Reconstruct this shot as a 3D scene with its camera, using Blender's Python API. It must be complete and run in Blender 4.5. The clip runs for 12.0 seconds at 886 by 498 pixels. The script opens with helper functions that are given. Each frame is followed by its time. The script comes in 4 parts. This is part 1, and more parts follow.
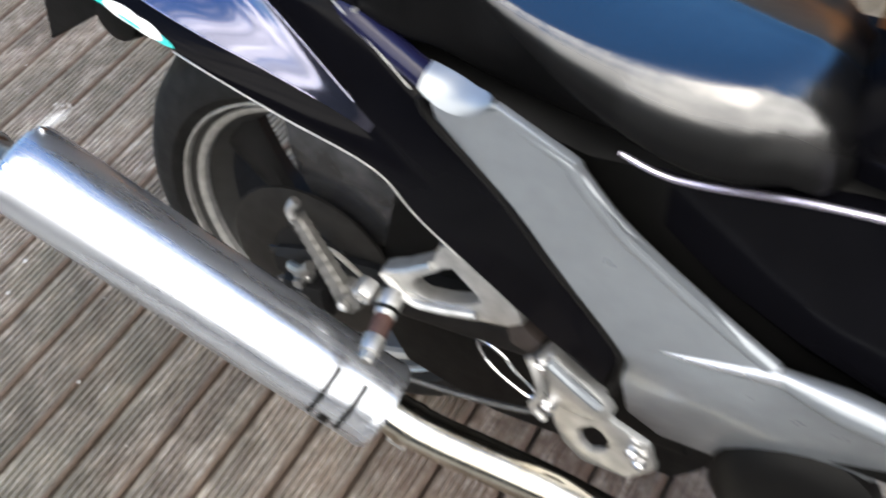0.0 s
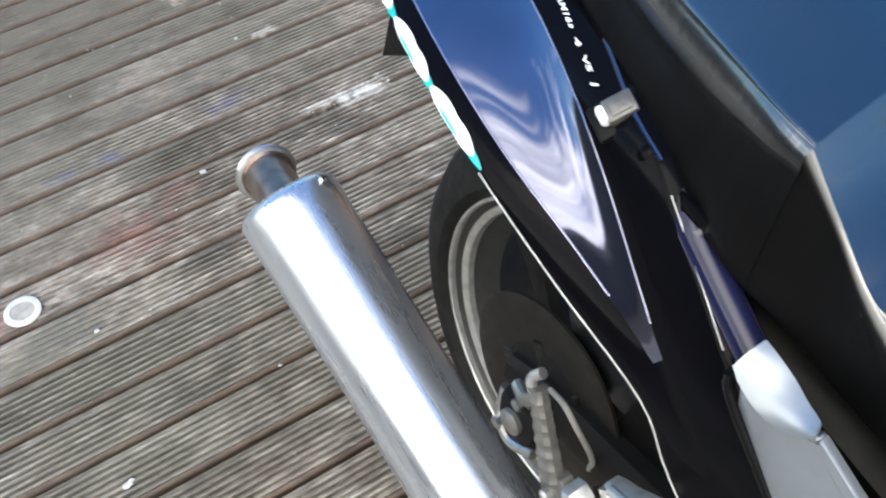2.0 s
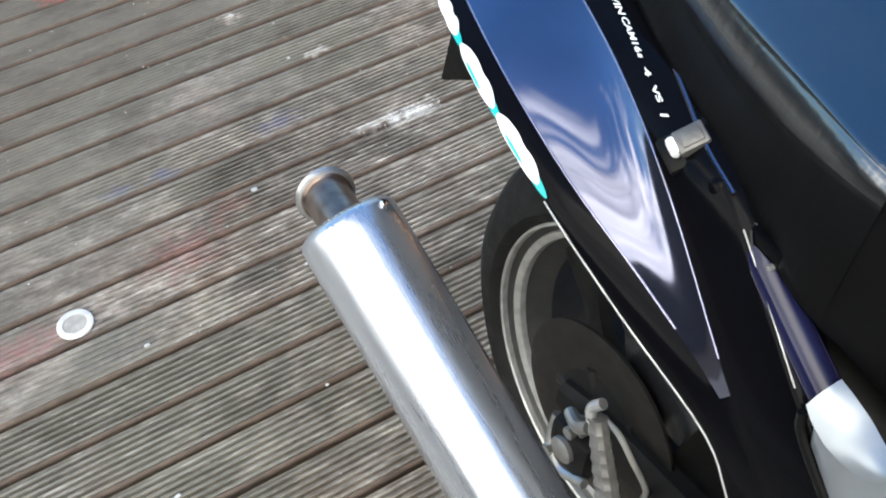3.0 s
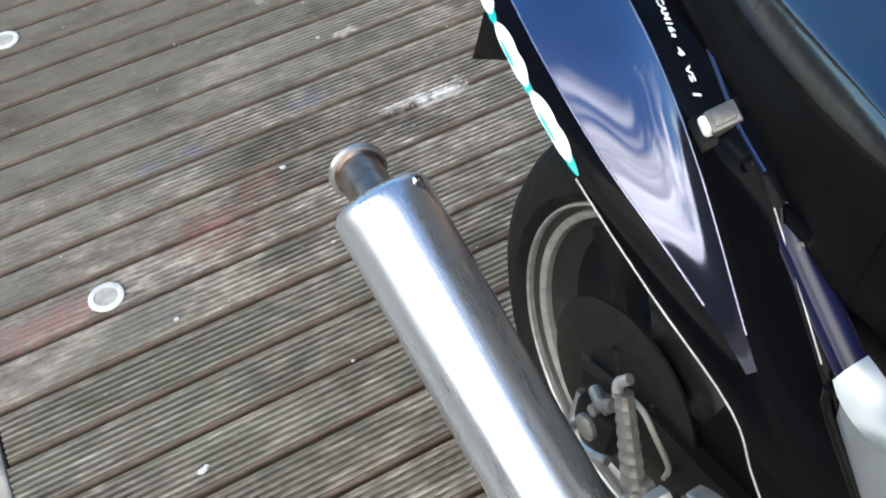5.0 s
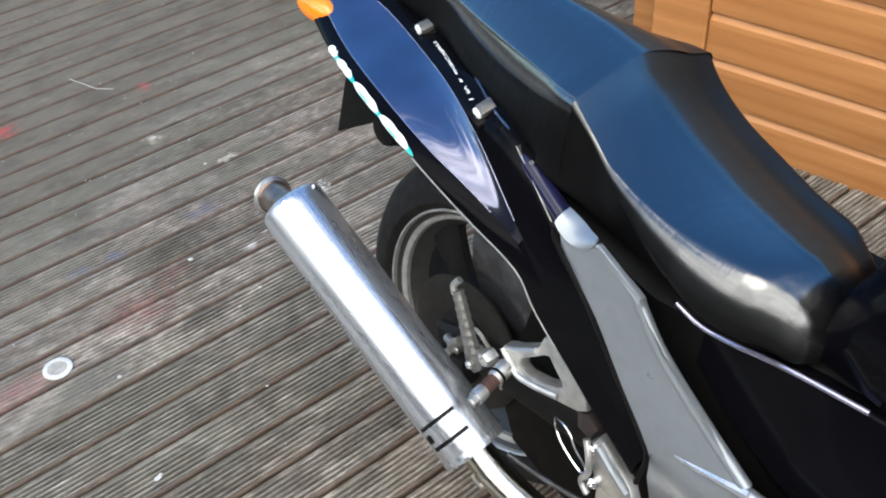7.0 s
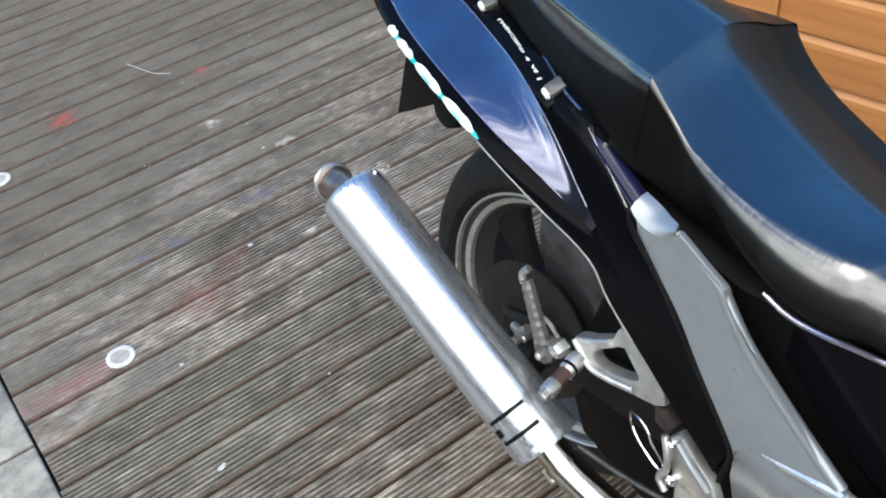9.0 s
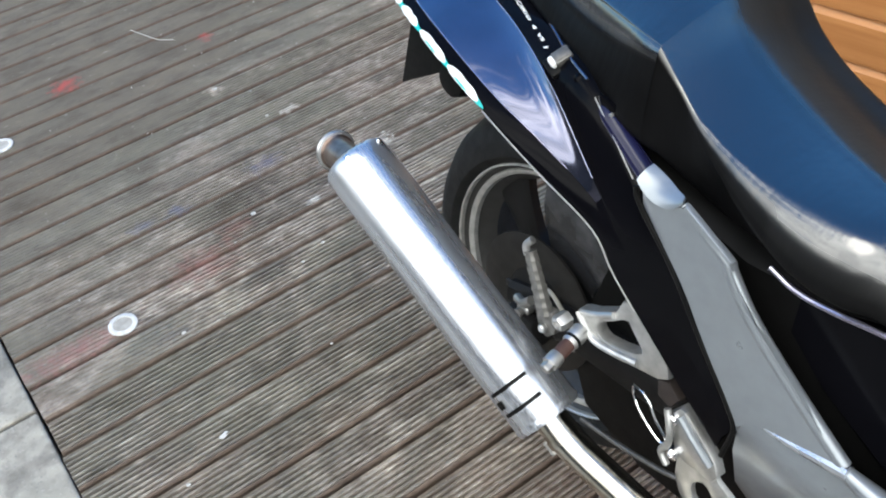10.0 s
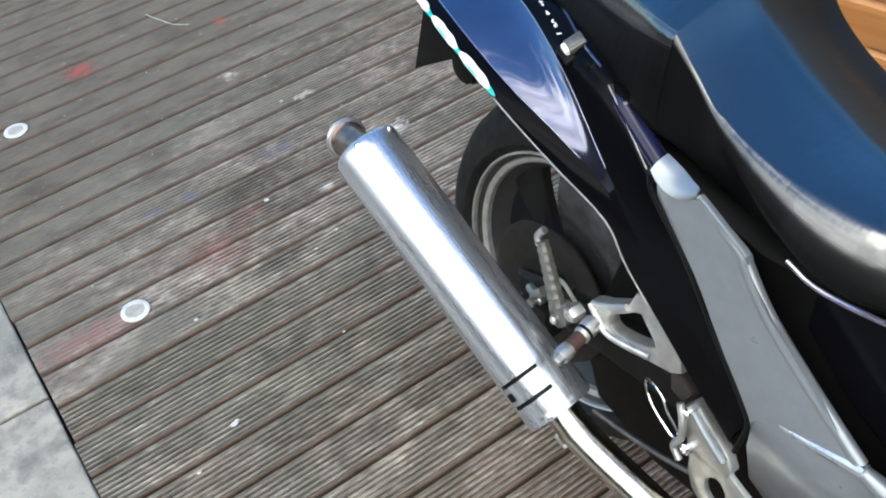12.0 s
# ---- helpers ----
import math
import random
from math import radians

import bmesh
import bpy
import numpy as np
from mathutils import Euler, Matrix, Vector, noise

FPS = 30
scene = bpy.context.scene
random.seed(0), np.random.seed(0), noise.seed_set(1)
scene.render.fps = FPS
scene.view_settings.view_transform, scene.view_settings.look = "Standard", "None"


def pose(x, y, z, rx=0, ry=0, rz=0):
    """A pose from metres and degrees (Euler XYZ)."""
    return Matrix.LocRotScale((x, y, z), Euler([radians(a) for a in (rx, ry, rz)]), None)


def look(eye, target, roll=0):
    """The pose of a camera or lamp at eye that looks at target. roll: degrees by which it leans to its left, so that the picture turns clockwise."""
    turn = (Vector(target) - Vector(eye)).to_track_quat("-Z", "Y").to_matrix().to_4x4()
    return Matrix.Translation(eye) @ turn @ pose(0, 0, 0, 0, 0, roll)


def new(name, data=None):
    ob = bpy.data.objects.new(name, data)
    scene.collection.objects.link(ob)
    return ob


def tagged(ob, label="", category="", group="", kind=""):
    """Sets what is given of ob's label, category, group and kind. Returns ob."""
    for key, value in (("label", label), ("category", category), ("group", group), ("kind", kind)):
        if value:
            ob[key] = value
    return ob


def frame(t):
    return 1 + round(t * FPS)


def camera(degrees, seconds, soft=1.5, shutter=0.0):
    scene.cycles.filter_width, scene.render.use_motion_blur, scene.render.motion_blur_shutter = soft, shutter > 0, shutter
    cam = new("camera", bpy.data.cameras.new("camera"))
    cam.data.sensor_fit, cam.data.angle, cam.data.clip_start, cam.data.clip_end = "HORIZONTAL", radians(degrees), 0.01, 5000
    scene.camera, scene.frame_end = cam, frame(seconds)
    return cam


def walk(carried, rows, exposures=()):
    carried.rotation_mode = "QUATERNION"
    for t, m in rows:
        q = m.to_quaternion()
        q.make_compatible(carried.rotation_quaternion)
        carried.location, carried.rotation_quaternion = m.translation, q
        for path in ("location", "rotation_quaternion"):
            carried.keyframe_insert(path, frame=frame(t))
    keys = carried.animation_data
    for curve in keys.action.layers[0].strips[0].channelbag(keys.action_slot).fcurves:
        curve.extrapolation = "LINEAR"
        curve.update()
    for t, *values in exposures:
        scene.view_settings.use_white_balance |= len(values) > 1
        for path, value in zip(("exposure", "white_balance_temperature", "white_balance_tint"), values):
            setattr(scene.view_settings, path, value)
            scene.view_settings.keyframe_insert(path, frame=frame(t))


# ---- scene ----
cam = camera(48.5, 12.0, soft=2.0, shutter=0.5)
PATH = [
    (0, (0.001, -1.358, 1.321), (0.969, -0.576, -0.245), -10.3),
    (0.2, (0.058, -1.293, 1.296), (0.959, -0.483, -0.296), -10.6),
    (0.3, (0.078, -1.281, 1.283), (0.934, -0.481, -0.337), -8.9),
    (0.5, (0.12, -1.256, 1.273), (0.876, -0.493, -0.414), -4.7),
    (0.7, (0.149, -1.263, 1.27), (0.852, -0.353, -0.366), -3.9),
    (1, (0.157, -1.228, 1.309), (0.83, -0.188, -0.261), -3.6),
    (1.5, (0.159, -1.209, 1.314), (0.791, -0.116, -0.237), -4.0),
    (2, (0.154, -1.194, 1.319), (0.75, -0.077, -0.229), -4.7),
    (2.5, (0.14, -1.183, 1.322), (0.696, -0.023, -0.21), -5.3),
    (3, (0.14, -1.178, 1.323), (0.687, 0.001, -0.197), -5.9),
    (4.8, (0.156, -1.203, 1.329), (0.626, 0.005, -0.194), -7.6),
    (5, (0.125, -1.187, 1.33), (0.622, -0.009, -0.208), -6.5),
    (5.5, (0.13, -1.188, 1.331), (0.639, 0.027, -0.173), -6.1),
    (6, (0.095, -1.255, 1.374), (0.614, 0.016, -0.08), -5.5),
    (6.2, (0.037, -1.352, 1.404), (0.625, -0.09, -0.031), -4.7),
    (6.5, (-0.085, -1.523, 1.481), (0.679, -0.303, 0.092), -3.8),
    (7, (-0.173, -1.638, 1.537), (0.711, -0.414, 0.225), -3.9),
    (7.5, (-0.172, -1.629, 1.53), (0.638, -0.393, 0.182), -7.5),
    (7.7, (-0.169, -1.62, 1.524), (0.64, -0.384, 0.175), -7.8),
    (9.3, (-0.151, -1.583, 1.511), (0.606, -0.307, 0.169), -7.9),
    (9.5, (-0.149, -1.58, 1.509), (0.598, -0.317, 0.149), -8.0),
    (10, (-0.148, -1.582, 1.504), (0.589, -0.337, 0.123), -7.5),
    (10.5, (-0.145, -1.58, 1.499), (0.578, -0.343, 0.103), -7.3),
    (11, (-0.143, -1.576, 1.498), (0.562, -0.331, 0.101), -8.0),
    (11.5, (-0.142, -1.581, 1.499), (0.552, -0.329, 0.103), -8.6),
    (12, (-0.13, -1.573, 1.494), (0.563, -0.322, 0.095), -8.3),
]
walk(cam, [(t, look(eye, target, roll)) for t, eye, target, roll in PATH], exposures=[(0.0, 0.34, 7000, 10), (0.5, 0.22, 6650, 9), (1.0, 0.36, 6700, 8), (3.0, 0.29, 6850, 6), (6.0, 0.18, 6850, 5), (7.0, 0.20, 6750, 7), (12.0, 0.16, 6600, 5)])

# ---------------------------------------------------------------- light
world = bpy.data.worlds.new("sky")
scene.world = world
world.use_nodes = True
wn, wl = world.node_tree.nodes, world.node_tree.links
sky = wn.new("ShaderNodeTexSky")
sky.sky_type, sky.sun_disc = "NISHITA", False
sky.dust_density, sky.ozone_density = 1.0, 3.0
SUN_UP, SUN_TURN = 61, 246
sky.sun_elevation, sky.sun_rotation = radians(SUN_UP), radians(SUN_TURN)
# broken white cloud over the blue, thickest low in the west
wco, wsep = wn.new("ShaderNodeTexCoord"), wn.new("ShaderNodeSeparateXYZ")
wl.new(wco.outputs["Generated"], wsep.inputs[0])
wmap = wn.new("ShaderNodeMapping")
wmap.inputs["Location"].default_value, wmap.inputs["Scale"].default_value = (7.3, 2.1, 1.9), (1, 1, 2.2)
wl.new(wco.outputs["Generated"], wmap.inputs[0])
wnoise = wn.new("ShaderNodeTexNoise")
wnoise.inputs["Scale"].default_value, wnoise.inputs["Detail"].default_value, wnoise.inputs["Distortion"].default_value = 2.4, 7, 1.8
wl.new(wmap.outputs[0], wnoise.inputs[0])
bank = wn.new("ShaderNodeVectorMath")
bank.operation = "DOT_PRODUCT"
bank.inputs[1].default_value = (-0.60, -0.42, 0.10)
wl.new(wco.outputs["Generated"], bank.inputs[0])
cover_sum = wn.new("ShaderNodeMath")
wl.new(wnoise.outputs[0], cover_sum.inputs[0]), wl.new(bank.outputs["Value"], cover_sum.inputs[1])
cloud = wn.new("ShaderNodeMapRange")
cloud.interpolation_type = "SMOOTHSTEP"
cloud.inputs["From Min"].default_value, cloud.inputs["From Max"].default_value = 0.59, 0.87
wl.new(cover_sum.outputs[0], cloud.inputs[0])
wmix = wn.new("ShaderNodeMix")
wmix.data_type = "RGBA"
thick = wn.new("ShaderNodeValToRGB")
thick.color_ramp.elements[0].position, thick.color_ramp.elements[1].position = 0.36, 0.62
thick.color_ramp.elements[0].color, thick.color_ramp.elements[1].color = (11.0, 11.4, 12.2, 1), (27.0, 27.0, 27.0, 1)
billow = wn.new("ShaderNodeTexNoise")
billow.inputs["Scale"].default_value, billow.inputs["Detail"].default_value, billow.inputs["Distortion"].default_value = 5.5, 6, 0.8
wl.new(wmap.outputs[0], billow.inputs[0]), wl.new(billow.outputs[0], thick.inputs[0])
wl.new(thick.outputs[0], wmix.inputs[7])
deep = wn.new("ShaderNodeHueSaturation")
deep.inputs["Saturation"].default_value, deep.inputs["Value"].default_value = 1.32, 1.9
wl.new(sky.outputs[0], deep.inputs["Color"])
wl.new(cloud.outputs[0], wmix.inputs[0]), wl.new(deep.outputs[0], wmix.inputs[6])
wl.new(wmix.outputs[2], wn["Background"].inputs[0])
wn["Background"].inputs[1].default_value = 0.15
sun = new("sun", bpy.data.lights.new("sun", "SUN"))
sun.data.energy, sun.data.angle, sun.data.color = 1.1, radians(40), (1.0, 0.95, 0.88)
az = radians(SUN_TURN)
toward = Vector((math.sin(az) * math.cos(radians(SUN_UP)), math.cos(az) * math.cos(radians(SUN_UP)), math.sin(radians(SUN_UP))))
sun.matrix_world = look(toward * 20, (0, 0, 0))


# ---------------------------------------------------------------- materials
def mat(name, base, rough=0.5, metal=0.0, coat=0.0, bump=0.0, scale=30.0, vary=0.0, second=None, spec=0.5, coat_rough=0.05, stretch=(1, 1, 1)):
    """A principled material with colour variation at two scales and a fine bump, in object space."""
    m = bpy.data.materials.new(name)
    m.use_nodes = True
    n, l = m.node_tree.nodes, m.node_tree.links
    p = n["Principled BSDF"]
    p.inputs["Base Color"].default_value = (*base, 1)
    p.inputs["Roughness"].default_value = rough
    p.inputs["Metallic"].default_value = metal
    p.inputs["Coat Weight"].default_value = coat
    p.inputs["Coat Roughness"].default_value = coat_rough
    p.inputs["Specular IOR Level"].default_value = spec
    co = n.new("ShaderNodeTexCoord")
    mp = n.new("ShaderNodeMapping")
    mp.inputs["Scale"].default_value = stretch
    l.new(co.outputs["Object"], mp.inputs[0])
    if vary:
        a, b = n.new("ShaderNodeTexNoise"), n.new("ShaderNodeTexNoise")
        a.inputs["Scale"].default_value, b.inputs["Scale"].default_value = scale * 0.22, scale
        a.inputs["Detail"].default_value = b.inputs["Detail"].default_value = 5
        l.new(mp.outputs[0], a.inputs[0]), l.new(mp.outputs[0], b.inputs[0])
        add = n.new("ShaderNodeMath")
        add.operation = "MULTIPLY_ADD"
        add.inputs[1].default_value = 0.5
        l.new(a.outputs[0], add.inputs[0]), l.new(b.outputs[0], add.inputs[2])
        ramp = n.new("ShaderNodeValToRGB")
        ramp.color_ramp.elements[0].position, ramp.color_ramp.elements[1].position = 0.55, 0.95
        other = second or [c * (1 - vary) for c in base]
        ramp.color_ramp.elements[0].color, ramp.color_ramp.elements[1].color = (*other, 1), (*base, 1)
        l.new(add.outputs[0], ramp.inputs[0]), l.new(ramp.outputs[0], p.inputs["Base Color"])
        r = n.new("ShaderNodeMapRange")
        r.inputs["To Min"].default_value, r.inputs["To Max"].default_value = min(1, rough * 1.35), rough * 0.8
        l.new(add.outputs[0], r.inputs[0]), l.new(r.outputs[0], p.inputs["Roughness"])
    if bump:
        t = n.new("ShaderNodeTexNoise")
        t.inputs["Scale"].default_value, t.inputs["Detail"].default_value = scale * 4, 4
        l.new(mp.outputs[0], t.inputs[0])
        bp = n.new("ShaderNodeBump")
        bp.inputs["Strength"].default_value, bp.inputs["Distance"].default_value = bump, 0.002
        l.new(t.outputs[0], bp.inputs["Height"]), l.new(bp.outputs[0], p.inputs["Normal"])
    return m


BLACK = mat("black_gloss_paint", (0.003, 0.003, 0.0042), 0.12, vary=0.3, scale=12, spec=0.055)
PURPLE = mat("purple_metallic_paint", (0.168, 0.172, 0.243), 0.10, metal=0.96, coat=1.0, vary=0.15, scale=20)
RIMWALL = mat("grey_rim", (0.045, 0.045, 0.044), 0.45, metal=0.3, vary=0.35, scale=40)
BARREL = mat("dark_rim_barrel", (0.045, 0.045, 0.044), 0.45, metal=0.2, vary=0.4, scale=40)
# pale lilac that paints edge highlights on the dark bodywork
LILAC_GLINT = mat("lilac_edge_glint", (0.46, 0.44, 0.56), 0.15, metal=0.8, coat=0.6, vary=0.1, scale=40)
SILVER = mat("silver_paint", (0.285, 0.312, 0.34), 0.34, metal=0.6, coat=0.3, vary=0.12, scale=40)
CAST = mat("cast_aluminium", (0.55, 0.55, 0.54), 0.38, metal=0.85, vary=0.3, scale=60, bump=0.15)
PIPE = mat("stained_chrome_pipe", (0.66, 0.63, 0.56), 0.2, metal=1.0, vary=0.3, scale=30, second=(0.42, 0.37, 0.29))
CHROME = mat("chrome", (0.85, 0.85, 0.86), 0.08, metal=1.0)
STEEL = mat("heat_tinted_steel", (0.37, 0.31, 0.275), 0.34, metal=0.9, vary=0.6, scale=25, second=(0.13, 0.088, 0.072))
GLOSS = mat("dark_purple_lacquer", (0.010, 0.011, 0.040), 0.10, coat=0.15, coat_rough=0.04, spec=0.25, vary=0.2, scale=20)
RUBBER = mat("tyre_rubber", (0.011, 0.011, 0.011), 0.7, vary=0.35, scale=40, bump=0.3, spec=0.2)
PLASTIC = mat("black_plastic", (0.005, 0.005, 0.005), 0.45, vary=0.3, scale=40, bump=0.1, spec=0.1)
WHEEL = mat("grey_wheel_paint", (0.012, 0.012, 0.0125), 0.48, spec=0.16, vary=0.3, scale=40)
# the strong grey mottling paints reflections into the guard's colour
GUARD = mat("grey_guard_plastic", (0.050, 0.051, 0.056), 0.26, spec=0.6, vary=0.7, scale=28, bump=0.12)
RIMLIP = mat("worn_rim_lip", (0.55, 0.55, 0.53), 0.4, metal=0.6, vary=0.3, scale=60)
DISC = mat("brake_disc_steel", (0.050, 0.048, 0.046), 0.4, metal=0.8, vary=0.3, scale=50)
RUST = mat("red_brown_rubber", (0.075, 0.035, 0.028), 0.6, vary=0.4, scale=80)
WHITE = mat("white_vinyl_print", (0.80, 0.81, 0.80), 0.35, vary=0.06, scale=40)
DULLWHITE = mat("dusty_white_plastic", (0.66, 0.66, 0.65), 0.5, vary=0.25, scale=70)
CHALK = mat("dried_pale_paint", (0.56, 0.55, 0.52), 0.7, vary=0.3, scale=90)
TEAL = mat("teal_vinyl_print", (0.0, 0.42, 0.40), 0.35, vary=0.1, scale=40)
ORANGE = mat("orange_lens", (0.9, 0.25, 0.01), 0.15, coat=0.5, vary=0.1, scale=40)
HOSE = mat("pale_hose", (0.36, 0.355, 0.33), 0.45, vary=0.2, scale=60)


def concrete():
    """Pale concrete with sandy speckle, broad damp patches and small dark stains."""
    m = mat("concrete_paving", (0.40, 0.37, 0.315), 0.85, vary=0.4, scale=16, bump=0.6, second=(0.26, 0.25, 0.215))
    n, l = m.node_tree.nodes, m.node_tree.links
    p = n["Principled BSDF"]
    col = p.inputs["Base Color"].links[0].from_socket
    geo = n.new("ShaderNodeNewGeometry")
    for scale, lo, hi, shade, amount in ((3.2, 0.47, 0.68, (0.16, 0.16, 0.145), 0.75), (13, 0.50, 0.64, (0.13, 0.12, 0.105), 0.75), (46, 0.50, 0.62, (0.24, 0.225, 0.195), 0.6), (140, 0.60, 0.72, (0.50, 0.48, 0.44), 0.3), (170, 0.62, 0.72, (0.16, 0.155, 0.15), 0.6)):
        t = n.new("ShaderNodeTexNoise")
        t.inputs["Scale"].default_value, t.inputs["Detail"].default_value = scale, 4
        l.new(geo.outputs["Position"], t.inputs[0])
        r = n.new("ShaderNodeMapRange")
        r.inputs["From Min"].default_value, r.inputs["From Max"].default_value, r.inputs["To Max"].default_value = lo, hi, amount
        l.new(t.outputs[0], r.inputs[0])
        x = n.new("ShaderNodeMix")
        x.data_type = "RGBA"
        x.inputs[7].default_value = (*shade, 1)
        l.new(r.outputs[0], x.inputs[0]), l.new(col, x.inputs[6])
        col = x.outputs[2]
    l.new(col, p.inputs["Base Color"])
    return m


CONCRETE = concrete()
EARTH = mat("earth", (0.09, 0.075, 0.06), 0.95, vary=0.4, scale=8)


def stained_pine():
    """Orange-stained pine: long grain, each plank of its own tone."""
    m = mat("orange_stained_pine", (0.50, 0.235, 0.085), 0.42, vary=0.3, scale=30, bump=0.15, second=(0.34, 0.135, 0.042), stretch=(1, 0.06, 1))
    n, l = m.node_tree.nodes, m.node_tree.links
    p = n["Principled BSDF"]
    col = p.inputs["Base Color"].links[0].from_socket
    info, tone, gray, x = n.new("ShaderNodeObjectInfo"), n.new("ShaderNodeMapRange"), n.new("ShaderNodeCombineColor"), n.new("ShaderNodeMix")
    tone.inputs["To Min"].default_value, tone.inputs["To Max"].default_value = 0.78, 1.12
    l.new(info.outputs["Random"], tone.inputs[0])
    for k in range(3):
        l.new(tone.outputs[0], gray.inputs[k])
    x.data_type, x.blend_type = "RGBA", "MULTIPLY"
    x.inputs[0].default_value = 1.0
    l.new(col, x.inputs[6]), l.new(gray.outputs[0], x.inputs[7]), l.new(x.outputs[2], p.inputs["Base Color"])
    return m


CLAD = stained_pine()
LENS = mat("dusty_lens", (0.42, 0.40, 0.36), 0.5, vary=0.3, scale=60)
RENDERED = mat("dark_render", (0.12, 0.11, 0.10), 0.9, vary=0.3, scale=6, bump=0.3)
PEG = mat("dull_cast_metal", (0.17, 0.165, 0.155), 0.5, metal=0.6, vary=0.4, scale=80, bump=0.2)


def along(m, axis, scale, detail=4):
    """Noise drawn out along an axis of the motorcycle, so that it reads as streaks."""
    n, l = m.node_tree.nodes, m.node_tree.links
    co, turn, size, t = n.new("ShaderNodeTexCoord"), n.new("ShaderNodeMapping"), n.new("ShaderNodeMapping"), n.new("ShaderNodeTexNoise")
    turn.inputs["Rotation"].default_value = Vector(axis).to_track_quat("X", "Z").inverted().to_euler()
    size.inputs["Scale"].default_value = scale
    t.inputs["Scale"].default_value, t.inputs["Detail"].default_value = 1.0, detail
    l.new(co.outputs["Object"], turn.inputs[0]), l.new(turn.outputs[0], size.inputs[0]), l.new(size.outputs[0], t.inputs[0])
    return t.outputs[0]


def ranged(m, fac, lo, hi, a, b):
    r = m.node_tree.nodes.new("ShaderNodeMapRange")
    for key, value in (("From Min", lo), ("From Max", hi), ("To Min", a), ("To Max", b)):
        r.inputs[key].default_value = value
    m.node_tree.links.new(fac, r.inputs[0])
    return r.outputs[0]


def brushed(name, base, axis):
    """Polished aluminium with fine lengthwise brushing and duller hand-wiped streaks."""
    m = mat(name, base, 0.2, metal=0.86, vary=0.05, scale=7)
    n, l = m.node_tree.nodes, m.node_tree.links
    p = n["Principled BSDF"]
    wiped, fine = along(m, axis, (5, 60, 60)), along(m, axis, (9, 700, 700), 2)
    l.new(ranged(m, wiped, 0.35, 0.68, 0.20, 0.38), p.inputs["Roughness"])
    bp = n.new("ShaderNodeBump")
    bp.inputs["Strength"].default_value, bp.inputs["Distance"].default_value = 0.10, 0.0006
    l.new(fine, bp.inputs["Height"]), l.new(bp.outputs[0], p.inputs["Normal"])
    return m


ALU = brushed("brushed_aluminium", (0.575, 0.60, 0.645), (0.45, 0.0534, -0.2877))


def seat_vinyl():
    """Black seat vinyl, fine cross creases; gloss painted in to place its sheen, matt on its sides."""
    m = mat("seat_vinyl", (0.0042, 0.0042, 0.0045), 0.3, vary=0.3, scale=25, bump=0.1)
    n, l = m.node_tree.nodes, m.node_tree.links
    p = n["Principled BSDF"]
    sheen_attr = n.new("ShaderNodeAttribute")
    sheen_attr.attribute_name = "shine"
    f = sheen_attr.outputs["Fac"]
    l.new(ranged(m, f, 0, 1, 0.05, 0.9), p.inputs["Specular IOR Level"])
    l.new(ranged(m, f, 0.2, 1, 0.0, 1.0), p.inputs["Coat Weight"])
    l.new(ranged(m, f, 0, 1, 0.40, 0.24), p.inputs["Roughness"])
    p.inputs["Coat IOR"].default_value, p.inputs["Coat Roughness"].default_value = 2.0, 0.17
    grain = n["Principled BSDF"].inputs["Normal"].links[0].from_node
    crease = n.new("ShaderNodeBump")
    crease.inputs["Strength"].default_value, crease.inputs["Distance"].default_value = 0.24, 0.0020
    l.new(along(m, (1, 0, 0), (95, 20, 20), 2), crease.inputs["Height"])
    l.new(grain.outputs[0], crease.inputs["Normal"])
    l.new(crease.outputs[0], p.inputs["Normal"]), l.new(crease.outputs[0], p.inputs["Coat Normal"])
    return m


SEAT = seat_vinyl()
BROWN = mat("dark_brown_rubber", (0.022, 0.015, 0.013), 0.6, vary=0.4, scale=80)


# ---------------------------------------------------------------- mesh helpers
def mesh_of(name, bm, material, smooth=True, sharp=35):
    bmesh.ops.recalc_face_normals(bm, faces=bm.faces)
    me = bpy.data.meshes.new(name)
    for f in bm.faces:
        f.smooth = smooth
    if smooth:
        for e in bm.edges:
            if len(e.link_faces) == 2 and e.calc_face_angle(0) > radians(sharp):
                e.smooth = False
    bm.to_mesh(me)
    bm.free()
    me.materials.append(material)
    return me


def part(name, bm, material, parent, label="", smooth=True, sharp=35):
    ob = new(name, mesh_of(name, bm, material, smooth, sharp))
    ob.parent = parent
    return tagged(ob, label)


def structure(name, bm, material, label, category, smooth=False):
    return tagged(new(name, mesh_of(name, bm, material, smooth)), label, category, kind="structure")


def box(bm, x0, x1, y0, y1, z0, z1, bevel=0.0):
    g = bmesh.ops.create_cube(bm, size=1.0)["verts"]
    bmesh.ops.transform(bm, verts=g, matrix=Matrix.LocRotScale(((x0 + x1) / 2, (y0 + y1) / 2, (z0 + z1) / 2), None, (x1 - x0, y1 - y0, z1 - z0)))
    if bevel:
        es = list({e for v in g for e in v.link_edges})
        bmesh.ops.bevel(bm, geom=es, offset=bevel, segments=2, affect="EDGES", profile=0.5)
    return bm


